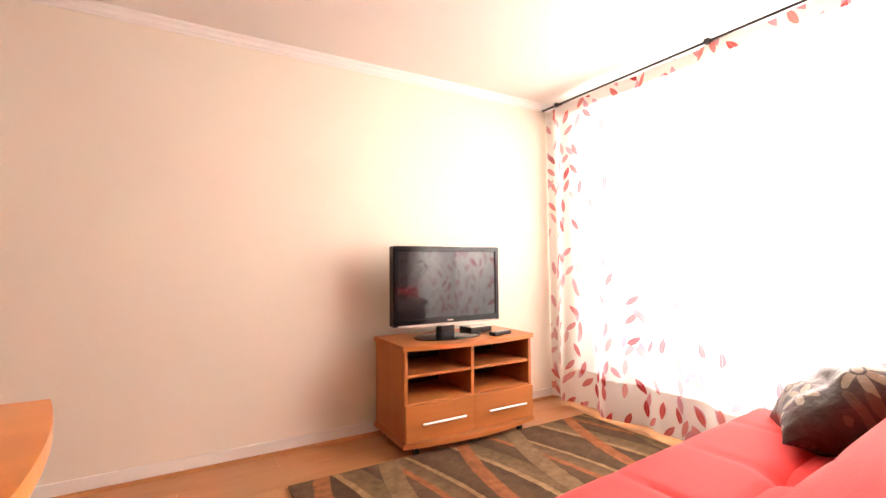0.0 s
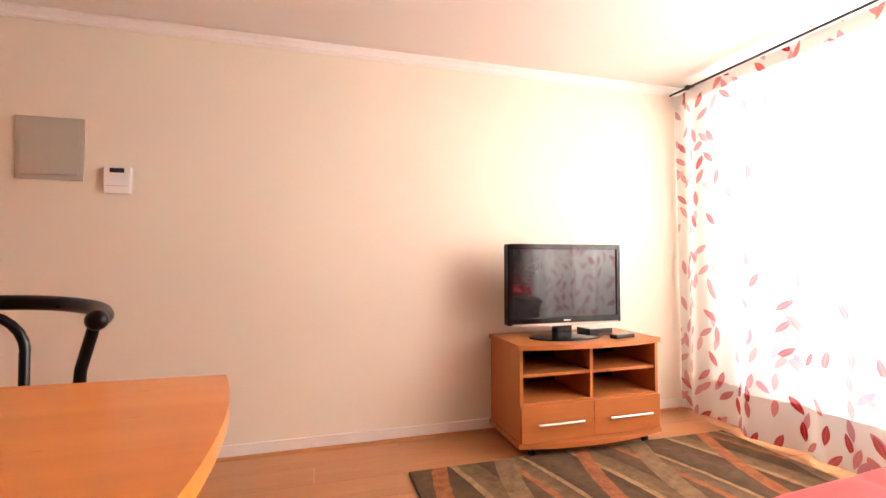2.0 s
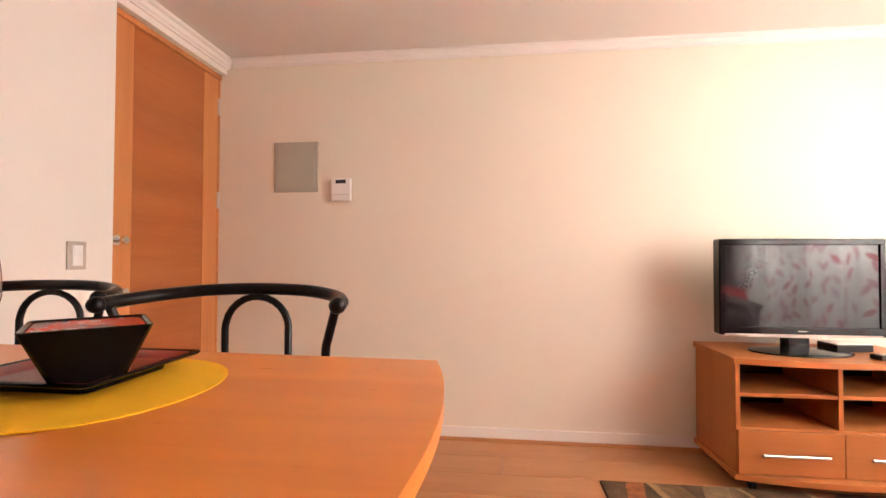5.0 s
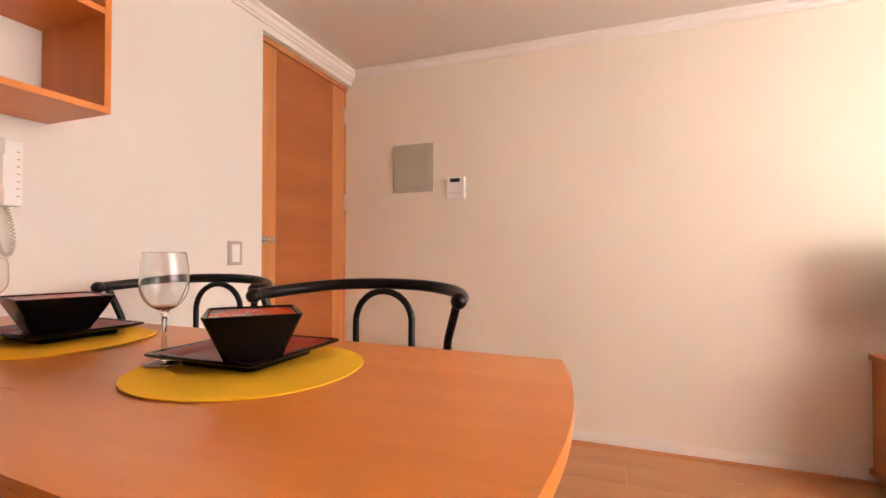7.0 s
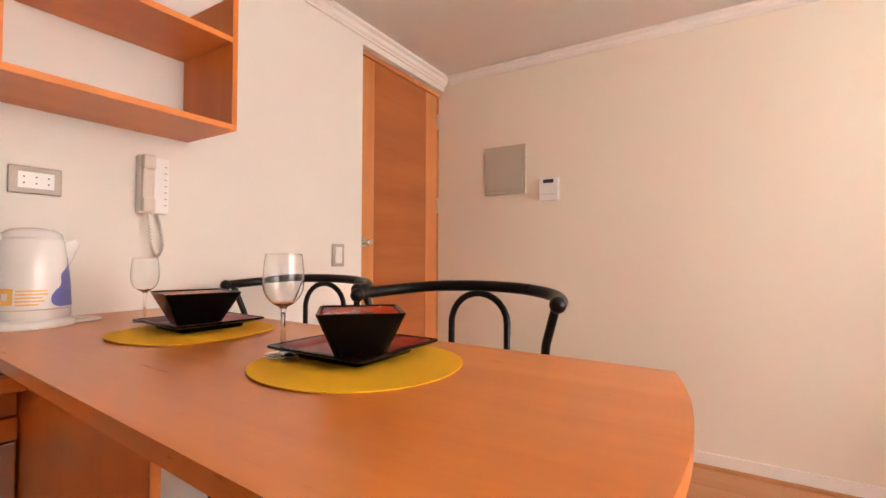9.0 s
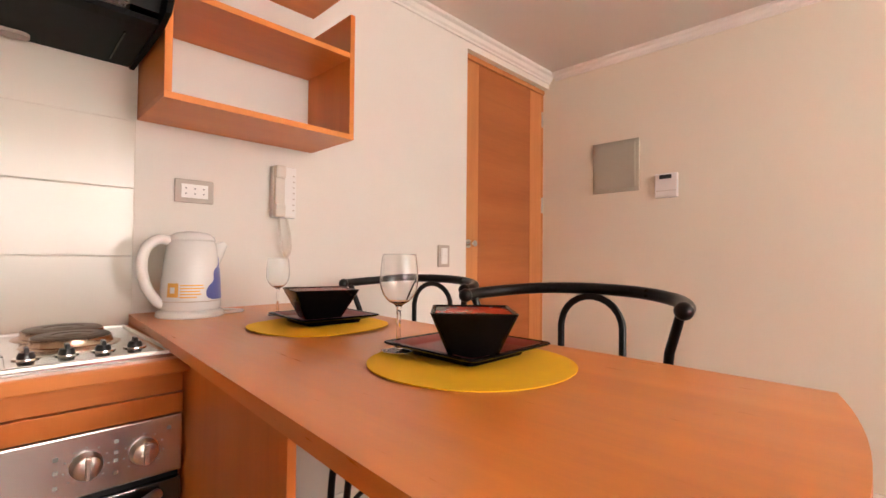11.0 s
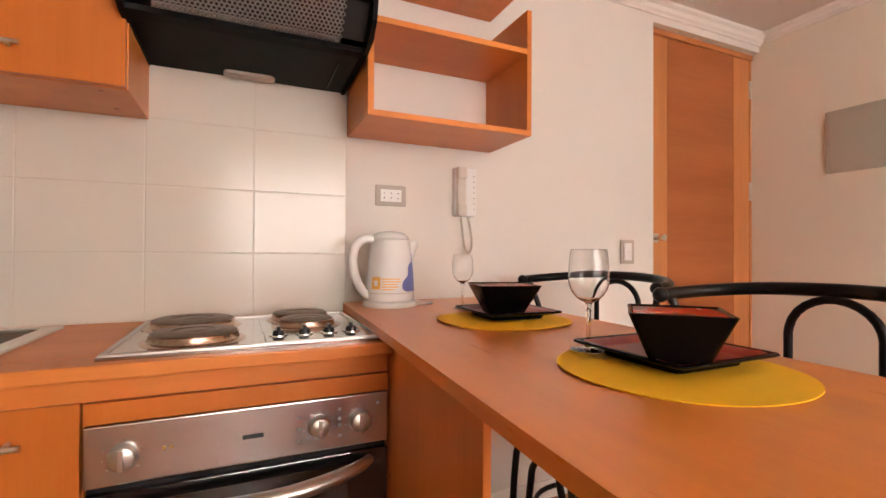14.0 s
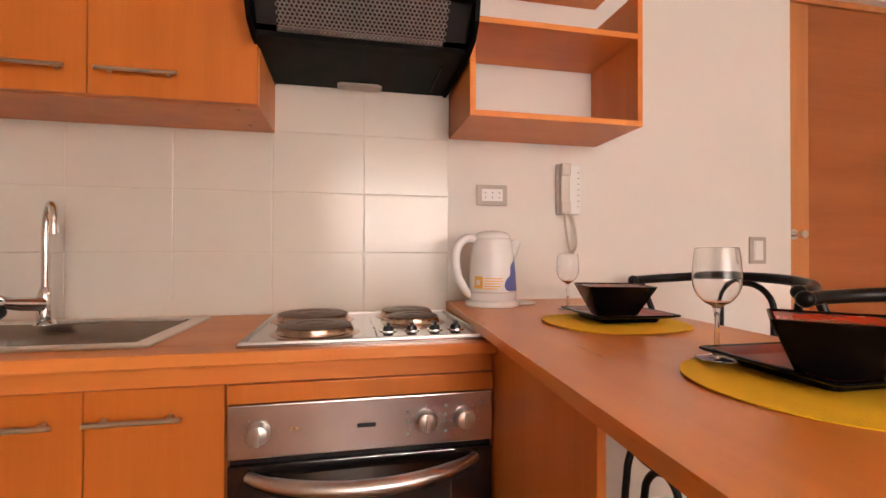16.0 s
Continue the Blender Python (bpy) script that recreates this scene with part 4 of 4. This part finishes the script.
ic = thing("intercom_phone", (XK, 0.634, 1.255), "off-white wall intercom handset with a coiled cord", "intercom")
part("base", box(0.0, 0.028, -0.045, 0.045, -0.093, 0.093, 0.006), WHITE_P, ic)
hs_p = bmesh.new()
add_box(hs_p, 0.030, 0.048, -0.044, -0.008, -0.088, 0.090, 0.007)
add_box(hs_p, 0.026, 0.056, -0.0445, -0.0075, 0.045, 0.092, 0.008)
add_box(hs_p, 0.026, 0.056, -0.0445, -0.0075, -0.092, -0.045, 0.008)
part("handset", hs_p, HANDSET, ic, "beige handset")
# Solid dark strip stands in for the shade between handset and base.
part("gap_shade_strip", box(0.0281, 0.0295, -0.0072, -0.0035, -0.088, 0.088), DARK_P, ic)
for i in range(7):
    part("speaker_slot", box(0.0278, 0.0286, 0.030, 0.038, 0.06 - i * 0.021, 0.0635 - i * 0.021), GREY_P, ic)
cord = smooth_path([(0.035, -0.026, -0.092), (0.035, -0.020, -0.14), (0.03, -0.008, -0.20), (0.028, 0.010, -0.232), (0.026, 0.026, -0.20), (0.022, 0.022, -0.14), (0.018, 0.012, -0.092)], 40)
coil, ph = [], 0.0
for i in range(len(cord)):
    d = (cord[min(i + 1, len(cord) - 1)] - cord[max(i - 1, 0)]).normalized()
    u = d.cross(Vector((1, 0, 0))).normalized()
    ph += 0.9
    coil.append(cord[i] + 0.0042 * (math.cos(ph) * u + math.sin(ph) * Vector((1, 0, 0))))
part("coiled_cord", tube(coil, 0.0021, 5), CORD, ic, "coiled cord", True)

# ---------------- bar chairs ----------------
def bistro_chair():
    c = thing("bistro_chair", (0, 0, 0), "black tubular metal bistro chair tucked under the bar", "chair", "black chairs at the bar")
    rail = smooth_path([(0.246, -0.115, 0.929), (0.242, -0.06, 0.932), (0.205, 0.02, 0.938), (0.12, 0.075, 0.946), (0, 0.092, 0.949), (-0.12, 0.075, 0.946), (-0.205, 0.02, 0.938), (-0.242, -0.06, 0.932), (-0.246, -0.115, 0.929)], 6)
    bm = tube(rail, 0.0145, 12)
    add_ball(bm, rail[0], 0.0175)
    add_ball(bm, rail[-1], 0.0175)
    part("top_rail", bm, BLACK_TUBE, c, "thick curved black tube", True)
    hoop = [(-0.078, 0.078, 0.47), (-0.078, 0.080, 0.70), (-0.078, 0.081, 0.853)]
    hoop += [(0.078 * math.cos(radians(a)), 0.083, 0.852 + 0.078 * math.sin(radians(a))) for a in range(170, 0, -14)]
    hoop += [(0.078, 0.081, 0.853), (0.078, 0.080, 0.70), (0.078, 0.078, 0.47)]
    part("back_hoop", tube(hoop, 0.0088, 10), BLACK_TUBE, c, "arched black tube", True)
    for s in (1, -1):
        part("back_post", tube([(s * 0.236, -0.088, 0.920), (s * 0.212, -0.070, 0.84), (s * 0.195, -0.04, 0.70), (s * 0.18, -0.02, 0.45)], 0.0095, 10), BLACK_TUBE, c, smooth=True)
        for d in (0.11, -0.29):
            part("leg", tube(smooth_path([(s * 0.14, -0.09 + (d + 0.09) * 0.5, 0.43), (s * (0.175 if d > 0 else 0.12), d * 0.9 - 0.01, 0.40), (s * (0.20 if d > 0 else 0.13), d, 0.0)], 4), 0.011, 10), BLACK_TUBE, c, smooth=True)
    part("front_brace", tube(smooth_path([(-0.06, -0.285, 0.24), (-0.045, -0.288, 0.34), (-0.035, -0.29, 0.39), (-0.008, -0.29, 0.428), (0.028, -0.29, 0.436), (0.058, -0.29, 0.41), (0.07, -0.29, 0.36), (0.10, -0.288, 0.27)], 6), 0.0105, 10), BLACK_TUBE, c, "looped front tube", True)
    part("front_post", tube([(0.088, -0.275, 0.445), (0.105, -0.285, 0.30), (0.13, -0.288, 0.10)], 0.0105, 10), BLACK_TUBE, c, smooth=True)
    ring = [(0.155 * math.cos(2 * math.pi * k / 32), -0.09 + 0.155 * math.sin(2 * math.pi * k / 32), 0.22) for k in range(32)]
    part("foot_ring", tube(ring, 0.008, 8, closed=True), BLACK_TUBE, c, smooth=True)
    sr = [(0.19 * math.cos(2 * math.pi * k / 36), -0.09 + 0.19 * math.sin(2 * math.pi * k / 36), 0.435) for k in range(36)]
    part("seat_ring", tube(sr, 0.011, 8, closed=True), BLACK_TUBE, c, smooth=True)
    part("seat", lathe([(0, 0.43), (0.17, 0.43), (0.183, 0.44), (0.18, 0.458), (0.15, 0.470), (0, 0.474)], 36, (0, -0.09, 0)), BLACK_SEAT, c, "round black padded seat", True)
    return c

chair = bistro_chair()
chair.matrix_world = pose(-0.521, 0.866, 0, 0, 0, 6)
copy_thing(chair, pose(-1.155, 0.935, 0, 0, 0, 12))

# ---------------- television corner ----------------
stand = thing("tv_stand", (1.118, 2.045, 0), "cherry laminate television stand with two drawers on castors", "tv stand")
SW, SD, SH = 0.862, 0.400, 0.587
def bowed(w0, w1, d, sag):
    f = [(w0 + (w1 - w0) * i / 14, -0.012 - sag * (1 - (2 * i / 14 - 1) ** 2)) for i in range(15)]
    return f + [(w1, d), (w0, d)]
part("top", prism(bowed(-0.012, SW + 0.012, SD, 0.055), SH - 0.025, SH, "z", 0.003), STAND_X, stand)
part("base_board", prism(bowed(-0.012, SW + 0.012, SD, 0.055), 0.055, 0.080, "z", 0.003), STAND_X, stand)
for x in (0.0, SW - 0.018):
    part("side", box(x, x + 0.018, 0.0, SD, 0.0803, SH - 0.0253, 0.001), STAND_Z, stand)
part("back", box(0.0183, SW - 0.0183, SD - 0.012, SD, 0.0803, SH - 0.0253), BLACK_P, stand, "black back panel")
part("divider", box(SW / 2 - 0.009, SW / 2 + 0.009, 0.004, SD - 0.0125, 0.281, SH - 0.0253), STAND_Z, stand)
part("floor_shelf", box(0.0183, SW - 0.0183, 0.003, SD - 0.0125, 0.265, 0.2805), STAND_X, stand)
for x0, x1 in ((0.0183, SW / 2 - 0.0093), (SW / 2 + 0.0093, SW - 0.0183)):
    part("shelf", box(x0, x1, 0.008, SD - 0.0125, 0.414, 0.430, 0.001), STAND_X, stand)
for x0, x1 in ((0.002, SW / 2 - 0.0015), (SW / 2 + 0.0015, SW - 0.002)):
    dr = part("drawer_front", box(x0, x1, -0.018, -0.0005, 0.084, 0.273, 0.0015), STAND_X, stand)
    a, b = x0 + 0.085, x1 - 0.075
    h = part("handle", tube([(a, -0.046, 0.178), (b, -0.046, 0.178)], 0.0065, 12), STEEL_SOFT, dr, "bright metal bar handle", True)
    for x in (a + 0.03, b - 0.03):
        part("handle_post", tube([(x, -0.018, 0.178), (x, -0.046, 0.178)], 0.004, 8), CHROME, h, smooth=True)
for x, y in ((0.078, 0.03), (SW - 0.075, 0.03), (0.045, SD - 0.05), (SW - 0.045, SD - 0.05)):
    cs = part("castor", tube([(x - 0.011, y, 0.021), (x + 0.011, y, 0.021)], 0.021, 18), BLACK_P, stand, "small black castor", True)
    part("castor_fork", box(x - 0.014, x + 0.014, y - 0.010, y + 0.010, 0.030, 0.0545, 0.003), STEEL_SOFT, cs)

tv = thing("television", (1.479, 2.215, SH + 0.0005), "black flat-screen television on an oval glossy stand", "television")
part("cabinet", prism([(p[0], p[1]) for p in rrect(-0.361, 0.361, 0.078, 0.535, 0.010, 0, 4)], -0.03, 0.025, "y", 0.004), BLACK_GLOSS, tv)
part("back_shell", box(-0.31, 0.31, 0.0252, 0.075, 0.12, 0.49, 0.015), BLACK_P, tv)
part("screen", box(-0.332, 0.332, -0.0325, -0.0302, 0.120, 0.506, 0.001), SCREEN, tv, "dark reflective screen")
fr = bmesh.new()
for a in ((-0.358, 0.358, 0.507, 0.532), (-0.358, 0.358, 0.082, 0.119), (-0.358, -0.333, 0.1192, 0.5068), (0.333, 0.358, 0.1192, 0.5068)):
    add_box(fr, a[0], a[1], -0.039, -0.0301, a[2], a[3], 0.002)
part("bezel", fr, BLACK_GLOSS, tv, "glossy black bezel")
part("badge", box(-0.022, 0.022, -0.0400, -0.0391, 0.099, 0.105), GREY_P, tv, "small silver maker's mark")
part("chin_trim", prism([(-0.34 + 0.68 * i / 12, 0.081 - 0.010 * (1 - (2 * i / 12 - 1) ** 2)) for i in range(13)] + [(0.34, 0.087), (-0.34, 0.087)], -0.041, -0.0392, "y"), GREY_P, tv)
part("neck", prism([(-0.045, -0.012), (0.045, -0.012), (0.06, 0.03), (-0.06, 0.03)], 0.012, 0.085, "z", 0.004), BLACK_GLOSS, tv)
foot = lathe([(0, 0.016), (0.06, 0.016), (0.16, 0.012), (0.218, 0.007), (0.222, 0.003), (0.220, 0), (0, 0)], 44)
for v in foot.verts:
    v.co.y = v.co.y * 0.56 - 0.015
part("foot", foot, BLACK_GLOSS, tv, "oval glossy foot", True)

dec = thing("set_top_box", (1.735, 2.290, SH + 0.0005), "small dark set-top box on the television stand", "set-top box", turn=6)
part("case", box(-0.085, 0.085, -0.06, 0.06, 0.0, 0.034, 0.004), BLACK_P, dec)
part("top_cover", box(-0.080, 0.080, -0.055, 0.055, 0.0342, 0.037, 0.001), STEEL_SOFT, dec, "silver top cover")
rc = thing("remote_control", (1.785, 2.095, SH + 0.0005), "black remote control lying on the stand", "remote control", turn=14)
part("case", box(-0.078, 0.075, -0.027, 0.027, 0.0, 0.022, 0.006), BLACK_P, rc)
for i in range(6):
    for j in range(3):
        part("button", box(-0.06 + i * 0.02, -0.05 + i * 0.02, -0.016 + j * 0.012, -0.009 + j * 0.012, 0.0218, 0.0235, 0.0005), GREY_P, rc)
cb = part("television_cable", tube(smooth_path([(1.99, 2.30, 0.50), (2.06, 2.34, 0.49), (2.085, 2.36, 0.40), (2.08, 2.38, 0.25), (2.05, 2.40, 0.14), (2.02, 2.41, 0.05), (1.99, 2.40, 0.006)], 8), 0.004, 8), BLACK_P, smooth=True)
tagged(cb, "thin dark mains cable hanging beside the stand", "cable")

# rug
rugm = bmesh.new()
add_box(rugm, 0.53, 2.44, 0.45, 2.045, 0.0005, 0.014, 0.005, 2)
tagged(part("rug", rugm, RUG), "brown rug with wavy orange and tan stripes", "rug")

# ---------------- sofa ----------------
sofa = thing("sofa_bed", (0.070, -0.125, 0), "red upholstered tufted sofa bed near the window", "sofa", turn=4.5)
SX_0, SX_1, SY_0, SY_1, SZ_1 = 0.46, 2.20, 0.20, 0.842, 0.430
def quilt(u0, u1, v0, v1, nu, nv, thick, puff, bu, bv):
    """A padded slab: its top is puffed between rows of buttons. Returns points (u, v, h)."""
    bm = bmesh.new()
    def height(u, v):
        du = abs(((u - u0) / bu) % 1.0 - 0.5) * 2
        dv = abs(((v - v0) / bv) % 1.0 - 0.5) * 2
        seam_u, seam_v = 1 - du ** 18, 1 - dv ** 18
        btn = math.exp(-(((1 - du) * bu / 0.10) ** 2 + ((1 - dv) * bv / 0.10) ** 2))
        e = min(u - u0, u1 - u, v - v0, v1 - v)
        edge = min(1.0, max(0.0, e) / 0.05)
        calm = min(1.0, max(0.0, e - 0.02) / 0.12)
        return thick * (1 - 0.28 * (1 - edge) ** 2) - puff * (0.45 * (1 - seam_u) + 0.45 * (1 - seam_v) + 0.9 * btn) * calm
    top = [[bm.verts.new((u0 + (u1 - u0) * i / nu, v0 + (v1 - v0) * j / nv, height(u0 + (u1 - u0) * i / nu, v0 + (v1 - v0) * j / nv))) for j in range(nv + 1)] for i in range(nu + 1)]
    bot = [[bm.verts.new((u0 + (u1 - u0) * i / nu, v0 + (v1 - v0) * j / nv, 0)) for j in range(nv + 1)] for i in range(nu + 1)]
    for i in range(nu):
        for j in range(nv):
            bm.faces.new((top[i][j], top[i + 1][j], top[i + 1][j + 1], top[i][j + 1]))
            bm.faces.new((bot[i][j], bot[i][j + 1], bot[i + 1][j + 1], bot[i + 1][j]))
    for i in range(nu):
        bm.faces.new((top[i][0], bot[i][0], bot[i + 1][0], top[i + 1][0]))
        bm.faces.new((top[i][nv], top[i + 1][nv], bot[i + 1][nv], bot[i][nv]))
    for j in range(nv):
        bm.faces.new((top[0][j], top[0][j + 1], bot[0][j + 1], bot[0][j]))
        bm.faces.new((top[nu][j], bot[nu][j], bot[nu][j + 1], top[nu][j + 1]))
    es = [e for e in bm.edges if e.calc_face_angle(0) > 1.0]
    bmesh.ops.bevel(bm, geom=es, offset=0.03, segments=4, affect="EDGES", profile=0.5)
    return bm
seat = part("seat", quilt(SX_0, SX_1, SY_0, SY_1, 96, 40, 0.20, 0.034, 0.36, 0.32), RED_CLOTH, sofa, "tufted red seat", True)
seat.matrix_parent_inverse = Matrix()
seat.location = (0, 0, SZ_1 - 0.20)
_q = quilt(SX_0, SX_1, 0.0, 0.42, 72, 20, 0.16, 0.02, 0.36, 0.21)
bmesh.ops.scale(_q, vec=(1, 1, -1), verts=_q.verts)
back = part("backrest", _q, RED_CLOTH, sofa, "tufted red backrest", True)
back.matrix_basis = pose(0, 0.245, 0.350, 117, 0, 0)
part("base_frame", box(SX_0 + 0.05, SX_1 - 0.05, SY_0 + 0.05, SY_1 - 0.06, 0.13, 0.2195, 0.01), BLACK_P, sofa)
for x in (SX_0 + 0.12, SX_1 - 0.12):
    for y in (SY_0 + 0.1, SY_1 - 0.12):
        part("leg", tube([(x, y, 0.0142), (x, y, 0.13)], [0.018, 0.024], 12), CHROME, sofa, "short metal leg", True)

# cushion
cu = bmesh.new()
n = 36
def pillow(u, v, side):
    e = (1 - abs(u) ** 2.6) * (1 - abs(v) ** 2.6)
    pinch = 1 - 0.07 * (abs(u * v) ** 0.5 - abs(u * v) ** 2) * 2
    wr = 0.016 * noise.noise(Vector((u * 2.6, v * 2.6, side * 3.0))) + 0.010 * abs(noise.noise(Vector((u * 5.5 + v, v * 5.5 - u, side * 7.0))))
    sag = 0.020 * noise.noise(Vector((u * 1.5 + 4.0, v * 1.5, 1.0)))
    r = 0.222 * (1 + 0.05 * noise.noise(Vector((u * 1.4, v * 1.4, 9.0))))
    return (r * u * (1 - 0.08 * (1 - v * v)), r * v * (1 - 0.08 * (1 - u * u)), sag + side * (0.108 * max(0, e) ** 0.5 + wr * min(1, 4 * e)))
for side in (1, -1):
    g = [[cu.verts.new(pillow(-1 + 2 * i / n, -1 + 2 * j / n, side)) for j in range(n + 1)] for i in range(n + 1)]
    for i in range(n):
        for j in range(n):
            cu.faces.new((g[i][j], g[i + 1][j], g[i + 1][j + 1], g[i][j + 1]))
bmesh.ops.remove_doubles(cu, verts=cu.verts, dist=0.0008)
cush = part("cushion", cu, SATIN, smooth=True)
cush.matrix_world = pose(1.975, 0.50, 0.556, -8, -30, -57)
tagged(cush, "dark brown satin cushion with beige flowers on the sofa", "cushion")

# ---------------- curtain ----------------
def curtain(y0, y1, seed):
    rnd = random.Random(seed)
    bm = bmesh.new()
    uvl = bm.loops.layers.uv.new("cloth")
    ny, nz = int(abs(y1 - y0) / 0.012), 44
    fol = [(rnd.uniform(16, 20), rnd.uniform(0, 6)), (rnd.uniform(29, 36), rnd.uniform(0, 6)), (rnd.uniform(6, 9), rnd.uniform(0, 6))]
    grid, grid_pts, arc, last = [], [], 0.0, None
    for i in range(ny + 1):
        y = y0 + (y1 - y0) * i / ny
        wv = 0.022 * math.sin(fol[0][0] * y + fol[0][1]) + 0.009 * math.sin(fol[1][0] * y + fol[1][1]) + 0.012 * math.sin(fol[2][0] * y + fol[2][1])
        if last is not None:
            arc += math.hypot(y - last[0], wv - last[1])
        last = (y, wv)
        col = []
        for j in range(nz + 1):
            s = j / nz
            z = 0.028 + (2.165 - 0.028) * s + 0.008 * math.sin(9 * y + seed) * (1 - s)
            amp = 0.55 + 0.75 * (1 - s) + 0.12 * math.sin(5 * s + 4 * y)
            x = 2.505 + wv * amp + 0.010 * (1 - s)
            yy = y + 0.012 * (1 - s) * math.sin(14 * y + 2)
            col.append((bm.verts.new((x, yy, z)), arc, z, Vector((x, yy, z))))
        grid.append(col)
        grid_pts.append((2.505 + wv * 0.55, y, arc + seed * 3.3))
    for a, b in zip(grid, grid[1:]):
        for j in range(nz):
            q = (a[j], b[j], b[j + 1], a[j + 1])
            f = bm.faces.new([v[0] for v in q])
            for lp, v in zip(f.loops, q):
                lp[uvl].uv = (v[1] * 1.0 + seed * 3.3, v[2])
    cur = thing("curtain", (0, 0, 0), "sheer white curtain printed with red leaves, drawn closed", "curtain", "leaf-print curtains")
    part("cloth", bm, CURTAIN_WASHED, cur, smooth=True)
    hb = bmesh.new()
    uvh = hb.loops.layers.uv.new("cloth")
    for a, b in zip(grid_pts, grid_pts[1:]):
        q = [(a[0] - 0.006, a[1], 2.095, a[2]), (b[0] - 0.006, b[1], 2.095, b[2]), (b[0] - 0.006, b[1], 2.172, b[2]), (a[0] - 0.006, a[1], 2.172, a[2])]
        f = hb.faces.new([hb.verts.new(v[:3]) for v in q])
        for lp, v in zip(f.loops, q):
            lp[uvh].uv = (v[3], v[2])
    bmesh.ops.remove_doubles(hb, verts=hb.verts, dist=0.0005)
    hm = bmesh.new()
    uvm = hm.loops.layers.uv.new("cloth")
    for a, b in zip(grid, grid[1:]):
        for j in range(5):
            q = (a[j], b[j], b[j + 1], a[j + 1])
            f = hm.faces.new([hm.verts.new(v[3] + Vector((-0.005, 0, 0))) for v in q])
            for lp, v in zip(f.loops, q):
                lp[uvm].uv = (v[1] + seed * 3.3, v[2])
    bmesh.ops.remove_doubles(hm, verts=hm.verts, dist=0.0005)
    part("hem", hm, HEM_DIM, cur, "double cloth hem, red leaves toned deeper for missing backlight", True)
    part("heading", hb, HEADING_DIM, cur, "double cloth heading, dense red leaves toned deeper for missing backlight", True)
curtain(2.460, 0.42, 1)
curtain(0.41, -1.25, 2)
rod = thing("curtain_rod", (2.475, 0, 2.178), "thin dark curtain rod on small wall brackets", "curtain rod")
part("rod", tube([(0, -1.32, 0), (0, 2.452, 0)], 0.0075, 10), BLACK_P, rod, smooth=True)
for y in (2.30, 1.20, 0.0, -1.2):
    b = box(-0.012, 0.012, y - 0.014, y + 0.014, -0.012, 0.016, 0.003)
    add_box(b, 0.012, XE - 2.475, y - 0.008, y + 0.008, 0.000, 0.014)
    part("bracket", b, BLACK_P, rod)

# ---------------- pieces: floor planks and wall tiles ----------------
floor = tagged(new("floor"), "warm reddish wood laminate plank floor", "floor", kind="structure")
PW, PL = 0.192, 1.21
PLANKS = {}
def plank_mesh(x0, x1, y0):
    """A plank cut to length and width at the walls; alike planks share one mesh."""
    key = (round(x1 - x0, 3), round(y0, 3))
    if key not in PLANKS:
        b = box(0.0006, x1 - x0 - 0.0006, y0 + 0.0006, PW - 0.0006, -0.011, 0.0, 0.0012, 1)
        PLANKS[key] = bpy.data.meshes.new("plank")
        b.to_mesh(PLANKS[key])
        b.free()
        PLANKS[key].materials.append(FLOOR_W)
    return PLANKS[key]
rnd = random.Random(5)
row = 0
y = YT - 0.013 - PW
while y > YS - PW + 0.01:
    x = XK - 0.12 - PL * (0.15 + 0.37 * (row % 3))
    while x < XE:
        x0, x1 = max(x, XK - 0.30), min(x + PL, XE)
        if x1 - x0 > 0.01:
            p = new("plank", plank_mesh(x0, x1, max(0.0, YS - y)))
            p.parent = floor
            p.location = (x0, y, 0)
        x += PL
    y -= PW
    row += 1
tm = bpy.data.meshes.new("tile")
_b = box(0.0, 0.007, 0.0014, TW - 0.0014, 0.0014, TH - 0.0014, 0.0016, 2)
_b.to_mesh(tm)
_b.free()
tm.materials.append(TILE_M)
bed = tagged(part("tile_bed", box(XK, XK + 0.0079, TY - 7 * TW, TY, TZ0 - 0.003, TZ0 + 4 * TH), GROUT), "grout bed of the tiled splashback", "splashback", kind="structure")
for j in range(4):
    for i in range(7):
        p = new("tile", tm)
        p.parent = bed
        p.location = (XK + 0.0025, TY - (i + 1) * TW, TZ0 + j * TH)
        p.rotation_euler = (0, radians(rnd.uniform(-0.25, 0.25)), 0)
